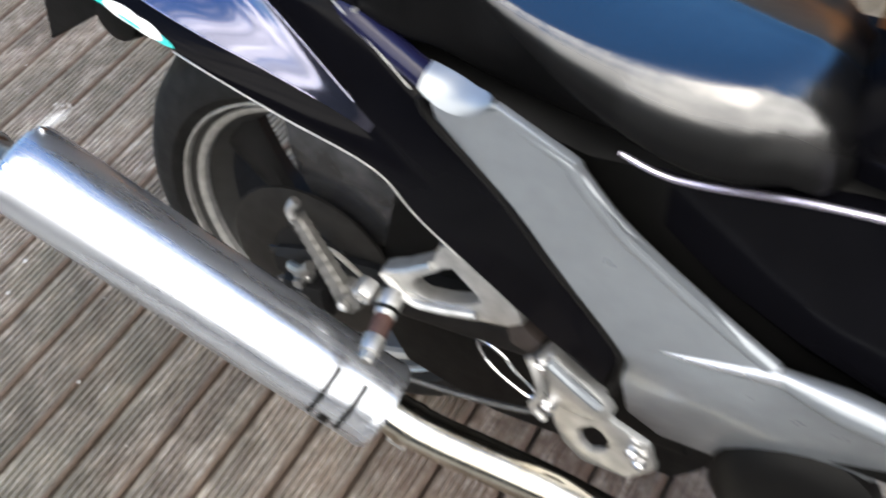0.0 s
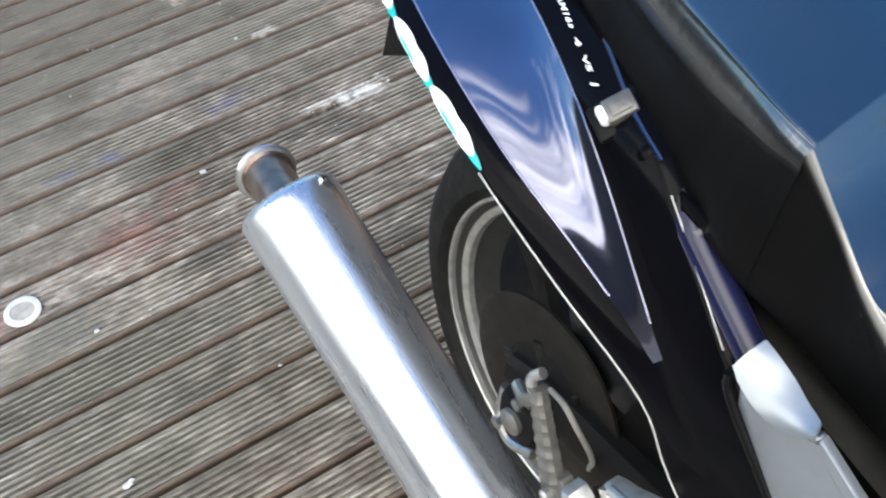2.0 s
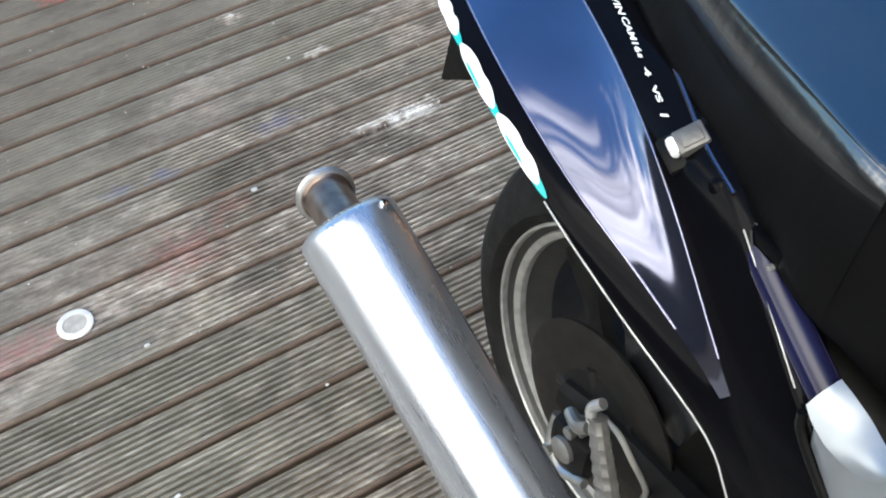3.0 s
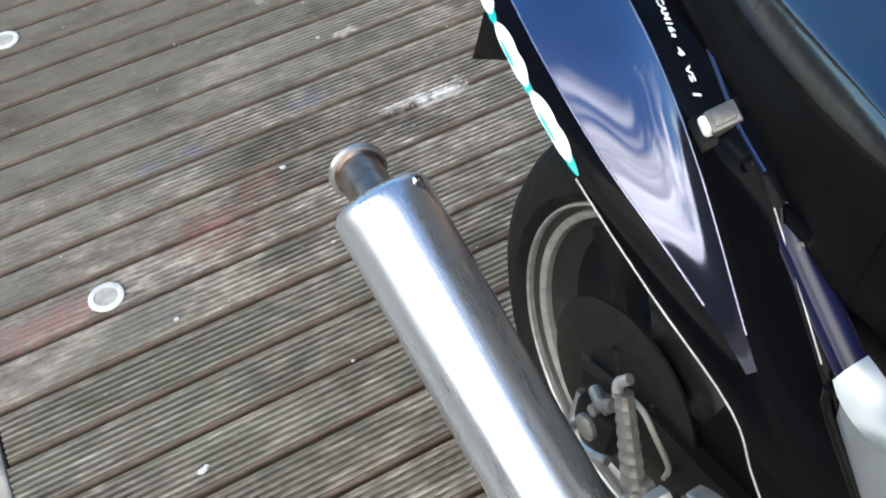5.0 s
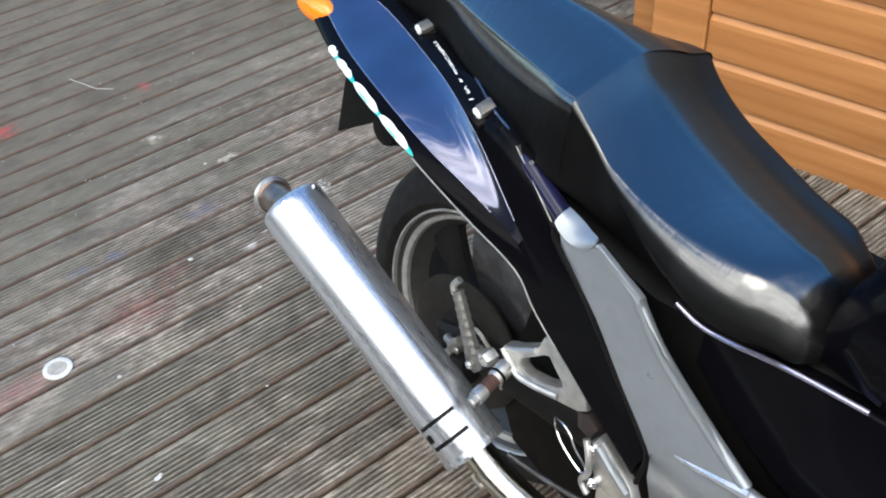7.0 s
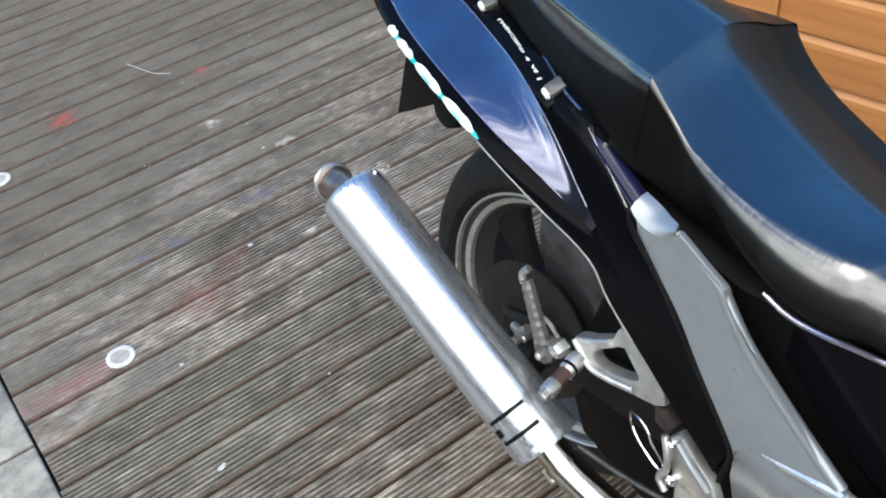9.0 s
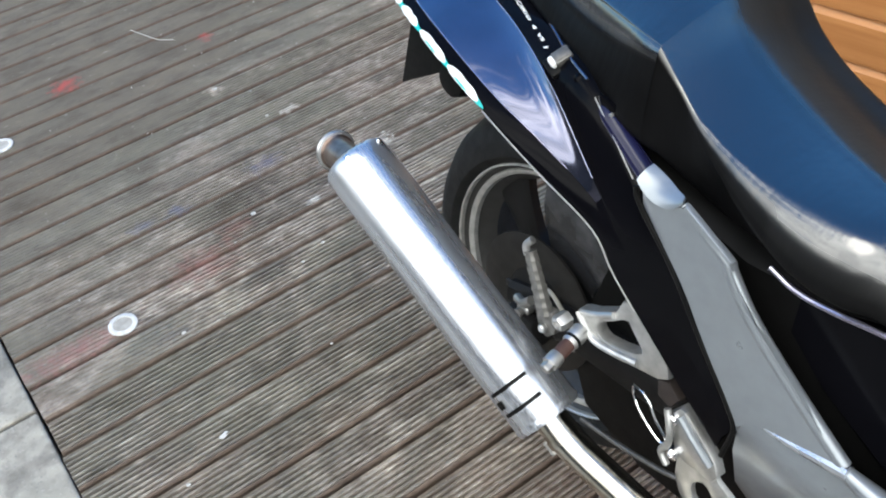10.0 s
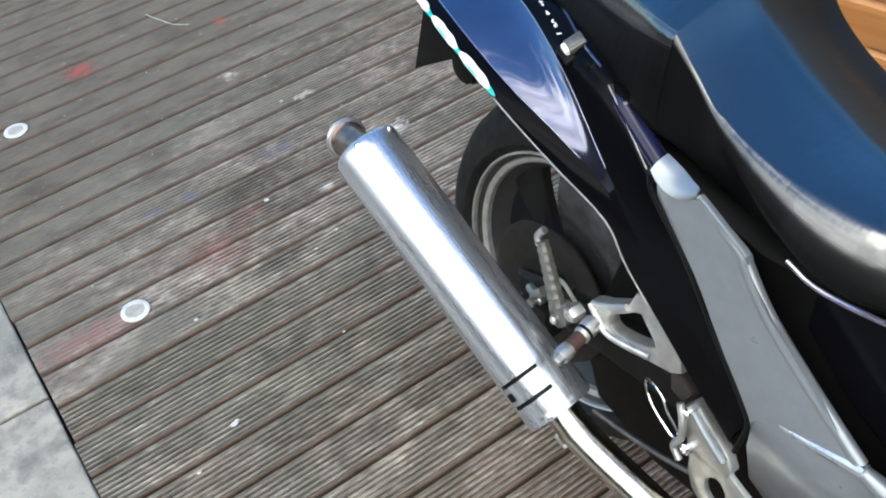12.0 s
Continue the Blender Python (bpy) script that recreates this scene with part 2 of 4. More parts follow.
def spin(profile, a, b, n=48, x_hint=(0, 0, 1), arc=(0.0, 360.0), bm=None):
    """A body turned about the axis from a towards b. profile: (distance from a, radius)."""
    bm = bm or bmesh.new()
    a, d = Vector(a), (Vector(b) - Vector(a)).normalized()
    s = d.cross(Vector(x_hint)).normalized()
    t = s.cross(d)
    full = arc[1] - arc[0] >= 360
    rows = []
    for k in range(n if full else n + 1):
        g = radians(arc[0] + (arc[1] - arc[0]) * k / n)
        rows.append([bm.verts.new(a + d * h + (t * math.cos(g) + s * math.sin(g)) * r) for h, r in profile])
    for k in range(n):
        p, q = rows[k], rows[(k + 1) % len(rows)]
        for i in range(len(profile) - 1):
            bm.faces.new((p[i], p[i + 1], q[i + 1], q[i]))
    bmesh.ops.remove_doubles(bm, verts=bm.verts, dist=1e-6)
    return bm


def smooth_line(pts, steps=6):
    """Catmull-Rom through the given points."""
    ps = [Vector(p) for p in pts]
    ps = [2 * ps[0] - ps[1], *ps, 2 * ps[-1] - ps[-2]]
    out = []
    for i in range(1, len(ps) - 2):
        p0, p1, p2, p3 = ps[i - 1 : i + 3]
        for k in range(steps):
            t = k / steps
            out.append(0.5 * (2 * p1 + (p2 - p0) * t + (2 * p0 - 5 * p1 + 4 * p2 - p3) * t * t + (3 * p1 - p0 - 3 * p2 + p3) * t**3))
    return [*out, ps[-2]]


def tube(pts, r, n=12, steps=6, bm=None, radii=None):
    """A round rod along a smooth line, closed at both ends."""
    bm = bm or bmesh.new()
    line = smooth_line(pts, steps)
    ring0, side = None, None
    for i, p in enumerate(line):
        d = (line[min(i + 1, len(line) - 1)] - line[max(i - 1, 0)]).normalized()
        side = (side - d * side.dot(d)).normalized() if side else d.orthogonal().normalized()
        up = d.cross(side)
        rr = radii(i / (len(line) - 1)) if radii else r
        ring = [bm.verts.new(p + (side * math.cos(2 * math.pi * k / n) + up * math.sin(2 * math.pi * k / n)) * rr) for k in range(n)]
        if ring0:
            for k in range(n):
                bm.faces.new((ring0[k], ring0[(k + 1) % n], ring[(k + 1) % n], ring[k]))
        else:
            bm.faces.new(ring[::-1])
        ring0 = ring
    bm.faces.new(ring0)
    return bm


def grid(rows, bm=None):
    """A sheet over rows of points of equal length."""
    bm = bm or bmesh.new()
    vs = [[bm.verts.new(p) for p in row] for row in rows]
    for a, b in zip(vs, vs[1:]):
        for i in range(len(a) - 1):
            bm.faces.new((a[i], a[i + 1], b[i + 1], b[i]))
    return bm


def thicken(bm, t):
    bmesh.ops.recalc_face_normals(bm, faces=bm.faces)
    bmesh.ops.solidify(bm, geom=bm.faces[:], thickness=t)
    return bm


def B(u, v, w):
    """A point of the motorcycle: metres forward, to its right and up from where its rear tyre stands."""
    return Vector((u, -v, w))


def plate(outline, v, thick, bevel=0.003, bm=None, dv=None):
    """A plate in the motorcycle's side plane, from its outline in (u, w); dv(u, w) lets it curve."""
    bm = bm or bmesh.new()
    f = lambda u, w: v + (dv(u, w) if dv else 0)
    front = [bm.verts.new(B(u, f(u, w), w)) for u, w in outline]
    back = [bm.verts.new(B(u, f(u, w) - thick, w)) for u, w in outline]
    top = bm.faces.new(front)
    bm.faces.new(back[::-1])
    n = len(outline)
    for i in range(n):
        bm.faces.new((front[i], back[i], back[(i + 1) % n], front[(i + 1) % n]))
    if bevel:
        bmesh.ops.bevel(bm, geom=list(top.edges), offset=bevel, segments=2, affect="EDGES", profile=0.5)
    bmesh.ops.triangulate(bm, faces=[g for g in bm.faces if len(g.verts) > 4])
    return bm


# ---------------------------------------------------------------- ground, paving, shed wall
g = bmesh.new()
bmesh.ops.create_grid(g, x_segments=8, y_segments=8, size=400, matrix=Matrix.Translation((0, 0, -0.14)))
structure("ground", g, EARTH, "bare dark earth beneath the deck and paving", "ground")

WALL_TURN = 13.0
wall = tagged(new("wall_east"), "orange stained horizontal timber cladding beside the deck", "wall", kind="structure")
wall.matrix_world = pose(1.738, -0.569, 0, 0, 0, WALL_TURN)
bm = bmesh.new()
box(bm, 0.03, 0.12, -5.0, 0.30, -0.12, 0.64)
part("backing", bm, CLAD, wall, smooth=False)
bm = bmesh.new()
box(bm, -0.012, 0.12, 0.302, 0.45, -0.12, 0.64, 0.004)
part("corner_post", bm, CLAD, wall, "plain orange corner board", smooth=False)
bm = bmesh.new()
box(bm, 0.02, 2.6, 0.455, 0.52, -0.12, 0.64)
part("return_wall", bm, CLAD, wall, smooth=False)
# unseen wall, added to darken low reflections from the west
bm = bmesh.new()
box(bm, -5.6, -5.4, -9, 9, -0.12, 1.75)
structure("added_wall_west", bm, RENDERED, "unseen dark wall added to darken reflections from the west", "wall")
# unseen wall, added so the far slope of the seat reflects something dark
bm = bmesh.new()
box(bm, 7.0, 7.2, -9, 9, -0.14, 3.0)
structure("added_wall_far_east", bm, RENDERED, "unseen dark wall added to darken reflections in the seat", "wall")
# ---------------------------------------------------------------- the motorcycle
bike = tagged(new("motorcycle"), "black and purple motorcycle with silver side panels parked on wooden decking", "motorcycle")
fwd, left, up = Vector((0.05776, -0.99833, 0.0)), Vector((0.99023, 0.05729, -0.12715)), Vector((0.12694, 0.00734, 0.99188))
bike.matrix_world = Matrix(((fwd.x, left.x, up.x, 0.590), (fwd.y, left.y, up.y, -0.7184), (fwd.z, left.z, up.z, 0.0), (0, 0, 0, 1)))
CENTRE = 0.065  # the bodywork's middle plane


def can_at(k):
    """A point on the silencer's axis."""
    return B(-0.2 + 0.45 * k, 0.342 - 0.0534 * k, 0.631 - 0.2877 * k)


# rear wheel
HUB = B(0, 0, 0.315)
AX = B(0, 1, 0.315)
tyre_r = [(-0.066, 0.226), (-0.080, 0.2305), (-0.0895, 0.243), (-0.088, 0.262), (-0.074, 0.286), (-0.05, 0.304), (-0.02, 0.313), (0.02, 0.313), (0.05, 0.304), (0.074, 0.286), (0.088, 0.262), (0.0895, 0.243), (0.080, 0.2305), (0.066, 0.226)]
wheel = part("rear_wheel", spin([(-0.065, 0.213), (-0.03, 0.185), (0.03, 0.185), (0.065, 0.213)], HUB, AX, 64), BARREL, bike, "dark grey cast rear wheel")
part("tyre", spin(tyre_r, HUB, AX, 72), RUBBER, wheel, "black worn road tyre")
for s in (1, -1):
    part("rim_lip", spin([(s * 0.072, 0.2245), (s * 0.0800, 0.2250), (s * 0.0822, 0.2268), (s * 0.0815, 0.2292), (s * 0.076, 0.2305)], HUB, AX, 96), RIMLIP, wheel, "pale worn rim edge")
    part("rim_step", spin([(s * 0.058, 0.2045), (s * 0.0660, 0.2062), (s * 0.0700, 0.2120), (s * 0.0700, 0.2150), (s * 0.066, 0.2165)], HUB, AX, 96), RIMLIP, wheel, "pale inner rim step")
    part("rim_wall", spin([(s * 0.066, 0.2160), (s * 0.068, 0.2200), (s * 0.0735, 0.2248)], HUB, AX, 96), RIMWALL, wheel, "dark rim channel")
part("hub", spin([(-0.09, 0.0), (-0.09, 0.035), (-0.05, 0.045), (-0.03, 0.06), (0.03, 0.06), (0.05, 0.045), (0.09, 0.035), (0.09, 0.0)], HUB, AX, 32), WHEEL, wheel)
for k in range(3):
    bm = bmesh.new()
    rows = []
    for r, hw, dp, lead in ((0.045, 0.034, 0.026, 44), (0.075, 0.032, 0.022, 33), (0.10, 0.030, 0.018, 21), (0.13, 0.034, 0.016, 11), (0.16, 0.040, 0.016, 5), (0.195, 0.050, 0.018, 0)):
        a = radians(141 + lead + 120 * k)
        c = Vector((math.cos(a), 0, math.sin(a))) * r + HUB
        t = Vector((-math.sin(a), 0, math.cos(a)))
        n = Vector((0, 1, 0))
        rows.append([c + t * hw * x + n * (dp * y - 0.022) for x, y in ((-1, 0.5), (-0.6, 1), (0.6, 1), (1, 0.5), (1, -0.5), (0.6, -1), (-0.6, -1), (-1, -0.5), (-1, 0.5))])
    grid(rows, bm)
    bmesh.ops.remove_doubles(bm, verts=bm.verts, dist=1e-5)
    part("spoke", bm, WHEEL, wheel)

# brake disc
disc = part("brake_disc", spin([(0.104, 0.062), (0.104, 0.1235), (0.1045, 0.1245), (0.1085, 0.1245), (0.109, 0.1235), (0.109, 0.062), (0.104, 0.062)], HUB, AX, 72), DISC, bike, "dark steel rear brake disc")
for k in range(5):
    a = radians(20 + 72 * k)
    part("disc_carrier", tube([HUB + B(math.cos(a) * 0.02, 0.103, math.sin(a) * 0.02), HUB + B(math.cos(a + 0.3) * 0.07, 0.105, math.sin(a + 0.3) * 0.07)], 0.009, 8, 2), DISC, disc)

# silencer
can_len = (can_at(0.93) - can_at(0.085)).length
a, b = can_at(0.085), can_at(0.93)
silencer = part("silencer", spin([(-0.004, 0.0), (-0.004, 0.038), (0.0, 0.045), (0.006, 0.0496), (0.02, 0.0502), (can_len - 0.085, 0.0502), (can_len - 0.004, 0.0502), (can_len, 0.0485), (can_len, 0.0)], a, b, 72), ALU, bike, "polished aluminium exhaust silencer can")
out, back = B(-0.236, 0.321, 0.575), B(-0.150, 0.335, 0.592)
L = (out - back).length
part("tailpipe", spin([(0, 0.0240), (L - 0.010, 0.0240), (L - 0.008, 0.0255), (L - 0.0065, 0.0295)], back, out, 40), STEEL, silencer, "heat-tinted flared steel tailpipe")
part("tailpipe_lip", spin([(L - 0.0075, 0.0270), (L - 0.0068, 0.0300), (L - 0.003, 0.0318), (L, 0.0305), (L, 0.0270), (L - 0.006, 0.0225)], back, out, 40), CAST, silencer, "bare rolled lip of the tailpipe")
part("tailpipe_bore", spin([(L - 0.005, 0.0226), (L - 0.06, 0.0215), (L - 0.06, 0.0)], back, out, 32), PLASTIC, silencer, "dark bore")
part("link_pipe", tube([can_at(0.90), can_at(0.97), B(0.28, 0.286, 0.335), B(0.40, 0.27, 0.30), B(0.55, 0.24, 0.22), B(0.65, 0.2, 0.17)], 0.0245, 20), PIPE, bike, "polished steel exhaust link pipe")

# bodywork curves: lower edge, lower crease, upper crease, upper edge
LOW = [(-0.46, 0.115, 0.835), (-0.33, 0.165, 0.792), (-0.237, 0.2, 0.780), (-0.10, 0.243, 0.772), (0.02, 0.258, 0.742), (0.12, 0.255, 0.703), (0.215, 0.25, 0.668), (0.26, 0.25, 0.622), (0.36, 0.248, 0.54), (0.44, 0.245, 0.475)]
CR1 = [(-0.45, 0.10, 0.855), (-0.33, 0.146, 0.815), (-0.225, 0.185, 0.794), (-0.10, 0.223, 0.784), (0.02, 0.239, 0.756), (0.12, 0.241, 0.730), (0.21, 0.243, 0.70), (0.29, 0.25, 0.655), (0.38, 0.25, 0.585), (0.445, 0.248, 0.50)]
CR2 = [(-0.41, 0.085, 0.86), (-0.28, 0.105, 0.845), (-0.19, 0.118, 0.832), (-0.10, 0.143, 0.822), (0.0, 0.180, 0.816), (0.100, 0.214, 0.787), (0.216, 0.242, 0.710), (0.295, 0.25, 0.66), (0.385, 0.25, 0.59), (0.448, 0.248, 0.505)]
TOP = [(-0.39, 0.078, 0.865), (-0.26, 0.083, 0.855), (-0.15, 0.09, 0.838), (-0.043, 0.12, 0.832), (0.045, 0.168, 0.832), (0.142, 0.206, 0.82), (0.25, 0.232, 0.752), (0.335, 0.25, 0.69), (0.405, 0.25, 0.60), (0.457, 0.248, 0.53)]
N = 5


def lerp_rows(a, b, ks, bow=0.0, side=1):
    la, lb = smooth_line(a, N), smooth_line(b, N)
    rows = []
    for k in ks:
        fade = lambda i: min(1, max(0, (35 - i) / 8))
        rows.append([B(p.x, CENTRE + side * (p.y - CENTRE), p.z) for p in (x.lerp(y, k) + Vector((0, fade(i) * bow * 4 * k * (1 - k), 0)) for i, (x, y) in enumerate(zip(la, lb)))])
    return rows


def facet_rows(side):
    """The facet, flatter along its middle than towards its two edges."""
    la, lb = smooth_line(CR1, 2 * N)[: 12 * N + 1], smooth_line(CR2, 2 * N)[: 12 * N + 1]
    rows = []
    for j in range(19):
        k = j / 18
        row = []
        for i, (x, y) in enumerate(zip(la, lb)):
            p = x.lerp(y, k)
            chord = (y - x).length
            wave = (0.135 - 0.035 * k) * (1 - 0.9 * min(1, max(0, (i - 42) / 14))) * chord * math.sin(2 * math.pi * k) / (2 * math.pi)
            row.append(B(p.x, CENTRE + side * (p.y + 0.75 * wave - CENTRE), p.z + 0.65 * wave))
        rows.append(row)
    return rows


for side in (1, -1):
    inner = [(u - 0.01, v - 0.05, w - 0.01) for u, v, w in LOW]
    bm = grid(lerp_rows(inner, LOW, (0, 0.5, 0.9, 1), 0, side))
    grid(lerp_rows(LOW, CR1, (0, 0.12, 0.5, 0.9, 1), 0.004, side), bm)
    tin = [(u + 0.004, v - 0.03, w + 0.004) for u, v, w in TOP]
    grid(lerp_rows(CR2, TOP, (0, 0.1, 0.5, 0.9, 1), 0.003, side), bm)
    grid(lerp_rows(TOP, tin, (0, 0.5, 1), 0.0, side), bm)
    grid([r[5 * 6 :] for r in lerp_rows(CR1, CR2, (0, 1), 0, side)], bm)
    bmesh.ops.remove_doubles(bm, verts=bm.verts, dist=2e-5)
    fairing = part("tail_fairing", bm, BLACK, bike, "gloss black tail fairing panel", sharp=70)
    part("painted_facet", grid(facet_rows(side)), PURPLE, fairing, "glossy metallic purple facet", sharp=80)
    # lilac tubes paint in the highlights along both edges
    for curve, first, last in ((CR1, 0, 28), (CR2, 0, 30)):
        line = [B(p.x, CENTRE + side * (p.y - CENTRE), p.z + 0.0006) for p in smooth_line(curve, N)[first:last]]
        part("facet_edge", tube(line, 0.001, 10, 1, radii=lambda t: 0.0011 - 0.0004 * t), LILAC_GLINT, fairing, "lilac line for the highlight along the facet edge")

# silver side panels
S_EDGE = [(0.272, 0.762), (0.281, 0.742), (0.338, 0.687), (0.39, 0.622), (0.448, 0.552), (0.461, 0.525), (0.455, 0.475)]
FOLD = [(0.461, 0.532), (0.470, 0.553), (0.52, 0.562), (0.585, 0.579)]
UPPER = [*S_EDGE[1:-1], *FOLD[1:], (0.52, 0.63), (0.448, 0.683), (0.41, 0.72), (0.405, 0.738), (0.336, 0.772), (0.325, 0.761), (0.307, 0.7555), (0.289, 0.757), (0.276, 0.764)]
side_panel = part("side_panel", plate(UPPER, 0.250, 0.008, 0.003), SILVER, bike, "silver painted frame side panel")


def below(u, w):
    """How far the lower half leans in under the fold."""
    return -0.30 * max(0.0, 0.532 + (u - 0.461) * 0.38 - w) - 0.0006


part("lower_panel", plate([*FOLD[::-1], (0.455, 0.475), (0.458, 0.40), (0.49, 0.355), (0.56, 0.335), (0.66, 0.37), (0.76, 0.45), (0.79, 0.52), (0.68, 0.552)], 0.250, 0.008, 0.0008, dv=below), SILVER, side_panel, "darker lower half of the panel", sharp=60)
part("upper_lip", tube([B(0.580, 0.243, 0.573), B(0.63, 0.240, 0.560), B(0.70, 0.236, 0.542), B(0.82, 0.23, 0.50)], 0.014, 14, radii=lambda t: 0.007 + 0.009 * min(1, 2.5 * t)), SILVER, side_panel)


# seat
def seat(name, stations, label, graded):
    """stations: u, half width at the foot, foot w, ridge half width, ridge w, crown w, far ridge half width, shoulder
    height, where the crown lies. The last argument is the gloss painted up the near side to place its sheen, and the
    same ahead of u = 0.4.
    """
    thing = tagged(new(name), label)
    thing.parent = bike
    lines, shine = [], []
    for u, hb, wb, hr, wr, wc, far, rad, mid in stations:
        rise = wc - wr
        last = 88 - math.degrees(math.atan2(0.3 * rise, 0.2 * hr))
        k = min(1, max(0, (u - 0.37) / 0.09))
        wide = 0.005 + (0.36 + 0.14 * k) * rad
        ch, cw = hr - wide * math.cos(radians(last)), wr - rad * math.sin(radians(last))
        arc = [(ch + wide * math.cos(radians(g)), cw + rad * math.sin(radians(g))) for g in [-12 + (last + 12) * q / 6 for q in range(7)]]
        near = [(hb - 0.015, wb - 0.01), (hb, wb), (hb * 0.45 + arc[0][0] * 0.55 + 0.002, wb * 0.45 + arc[0][1] * 0.55)]
        top = [(hr + (mid - hr) * f, wr + 0.0016 + rise * g) for f, g in ((0.22, 0.32), (0.48, 0.70), (0.76, 0.94))]
        top += [(mid, wc + 0.001), (mid - (mid + far) * 0.38, wc - rise * 0.16 - 0.008), (mid - (mid + far) * 0.7, wc - rise * 0.5 - 0.017)]
        rf = 0.016
        away = [(-far + 0.004 - rf * math.cos(radians(g)), wr - 0.016 - rf + rf * math.sin(radians(g))) for g in (70, 48, 24, 0)] + [(-far - rf * 0.9, wr - 0.06)]
        lines.append([B(u, CENTRE + h, w) for h, w in near + arc + top + away])
        # gloss is painted down across the far slope to keep it dark
        across = [0, 0, 0, *graded[0], 1, 1, 1, 1, 0.7, 0.4, 0.3, 0.3, 0.28, 0.2, 0.1, 0]
        ahead = [0, 0, 0, *graded[1], 1, 1, 1, 1, 0.7, 0.4, 0.3, 0.3, 0.28, 0.2, 0.1, 0]
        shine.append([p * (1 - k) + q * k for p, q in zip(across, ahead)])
    cols = [smooth_line([row[j] for row in lines], 6) for j in range(len(lines[0]))]
    fine = [smooth_line([c[i] for c in cols], 3) for i in range(len(cols[0]))]
    bm = grid(fine)
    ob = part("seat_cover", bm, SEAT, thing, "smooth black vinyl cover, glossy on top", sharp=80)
    sheen_attr = ob.data.attributes.new("shine", "FLOAT", "POINT")
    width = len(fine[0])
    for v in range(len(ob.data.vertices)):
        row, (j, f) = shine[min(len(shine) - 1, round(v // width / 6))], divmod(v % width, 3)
        sheen_attr.data[v].value = row[j] * (1 - f / 3) + row[min(j + 1, len(row) - 1)] * f / 3
    return thing


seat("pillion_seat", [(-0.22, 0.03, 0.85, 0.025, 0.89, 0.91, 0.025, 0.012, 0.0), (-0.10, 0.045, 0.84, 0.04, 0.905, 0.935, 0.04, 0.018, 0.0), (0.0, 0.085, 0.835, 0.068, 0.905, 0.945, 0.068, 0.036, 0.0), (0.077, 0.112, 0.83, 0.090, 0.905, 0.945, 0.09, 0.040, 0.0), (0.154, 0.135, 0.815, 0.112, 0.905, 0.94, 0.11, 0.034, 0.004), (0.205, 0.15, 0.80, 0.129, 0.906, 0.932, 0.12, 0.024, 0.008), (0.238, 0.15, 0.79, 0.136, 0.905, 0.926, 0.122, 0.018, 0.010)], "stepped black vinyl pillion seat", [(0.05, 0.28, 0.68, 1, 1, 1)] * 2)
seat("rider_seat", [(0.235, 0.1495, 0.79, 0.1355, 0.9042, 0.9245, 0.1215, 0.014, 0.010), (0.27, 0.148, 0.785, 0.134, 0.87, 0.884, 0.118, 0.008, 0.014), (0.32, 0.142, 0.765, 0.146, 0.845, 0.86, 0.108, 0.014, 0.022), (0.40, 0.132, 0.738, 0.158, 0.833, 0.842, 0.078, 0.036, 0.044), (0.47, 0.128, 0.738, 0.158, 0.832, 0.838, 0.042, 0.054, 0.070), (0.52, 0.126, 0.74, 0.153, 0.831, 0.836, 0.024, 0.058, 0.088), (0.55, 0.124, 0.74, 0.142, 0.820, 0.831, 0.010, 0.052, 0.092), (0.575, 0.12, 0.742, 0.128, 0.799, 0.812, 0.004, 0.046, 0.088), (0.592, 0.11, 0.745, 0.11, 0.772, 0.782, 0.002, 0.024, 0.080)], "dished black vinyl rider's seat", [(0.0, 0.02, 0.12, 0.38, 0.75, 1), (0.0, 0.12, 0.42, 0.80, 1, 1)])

# rear of the fuel tank, rising ahead of the seat
rows = []
for u, h, lo, hi in ((0.575, 0.115, 0.735, 0.80), (0.60, 0.13, 0.73, 0.855), (0.65, 0.14, 0.72, 0.91), (0.75, 0.15, 0.70, 0.965), (0.95, 0.15, 0.68, 0.99)):
    rows.append([B(u, CENTRE + s * h, lo + (hi - lo) * k) for s, k in ((0.8, 0), (1, 0.15), (1, 0.55), (0.85, 0.85), (0.5, 0.98), (0, 1.0), (-0.5, 0.98), (-0.85, 0.85), (-1, 0.55), (-1, 0.15), (-0.8, 0))])
bm = grid(rows)
bmesh.ops.holes_fill(bm, edges=bm.edges)
part("fuel_tank", bm, BLACK, bike, "gloss black fuel tank ahead of the rider's seat", sharp=60)

# dark body under the seat and between the panels
CORE = [(-0.42, 0.02, 0.80, 0.845), (-0.2, 0.03, 0.78, 0.83), (0.0, 0.07, 0.75, 0.825), (0.13, 0.125, 0.72, 0.812), (0.25, 0.14, 0.68, 0.765), (0.4, 0.145, 0.60, 0.735), (0.6, 0.13, 0.40, 0.74), (0.95, 0.12, 0.38, 0.78)]
rows = []
for u, h, lo, hi in CORE:
    rows.append([B(u, CENTRE + s * h, w) for s, w in ((1, lo + 0.02), (1, hi - 0.02), (0.8, hi), (-0.8, hi), (-1, hi - 0.02), (-1, lo + 0.02), (-0.8, lo), (0.8, lo), (1, lo + 0.02))])
bm = grid(rows)
bmesh.ops.remove_doubles(bm, verts=bm.verts, dist=1e-5)
bmesh.ops.holes_fill(bm, edges=bm.edges)
part("inner_body", bm, PLASTIC, bike, "matt black inner bodywork")
# black sheet standing in for dark parts and deep shade ahead of the wheel
bm = plate([(0.10, 0.36), (0.16, 0.60), (0.25, 0.66), (0.45, 0.60), (0.60, 0.50), (0.62, 0.30), (0.50, 0.14), (0.25, 0.13), (0.12, 0.17), (0.085, 0.25)], 0.10, 0.03, 0.004)
part("dark_filler", bm, PLASTIC, bike, "matt black filler for dark parts and shade ahead of the wheel")


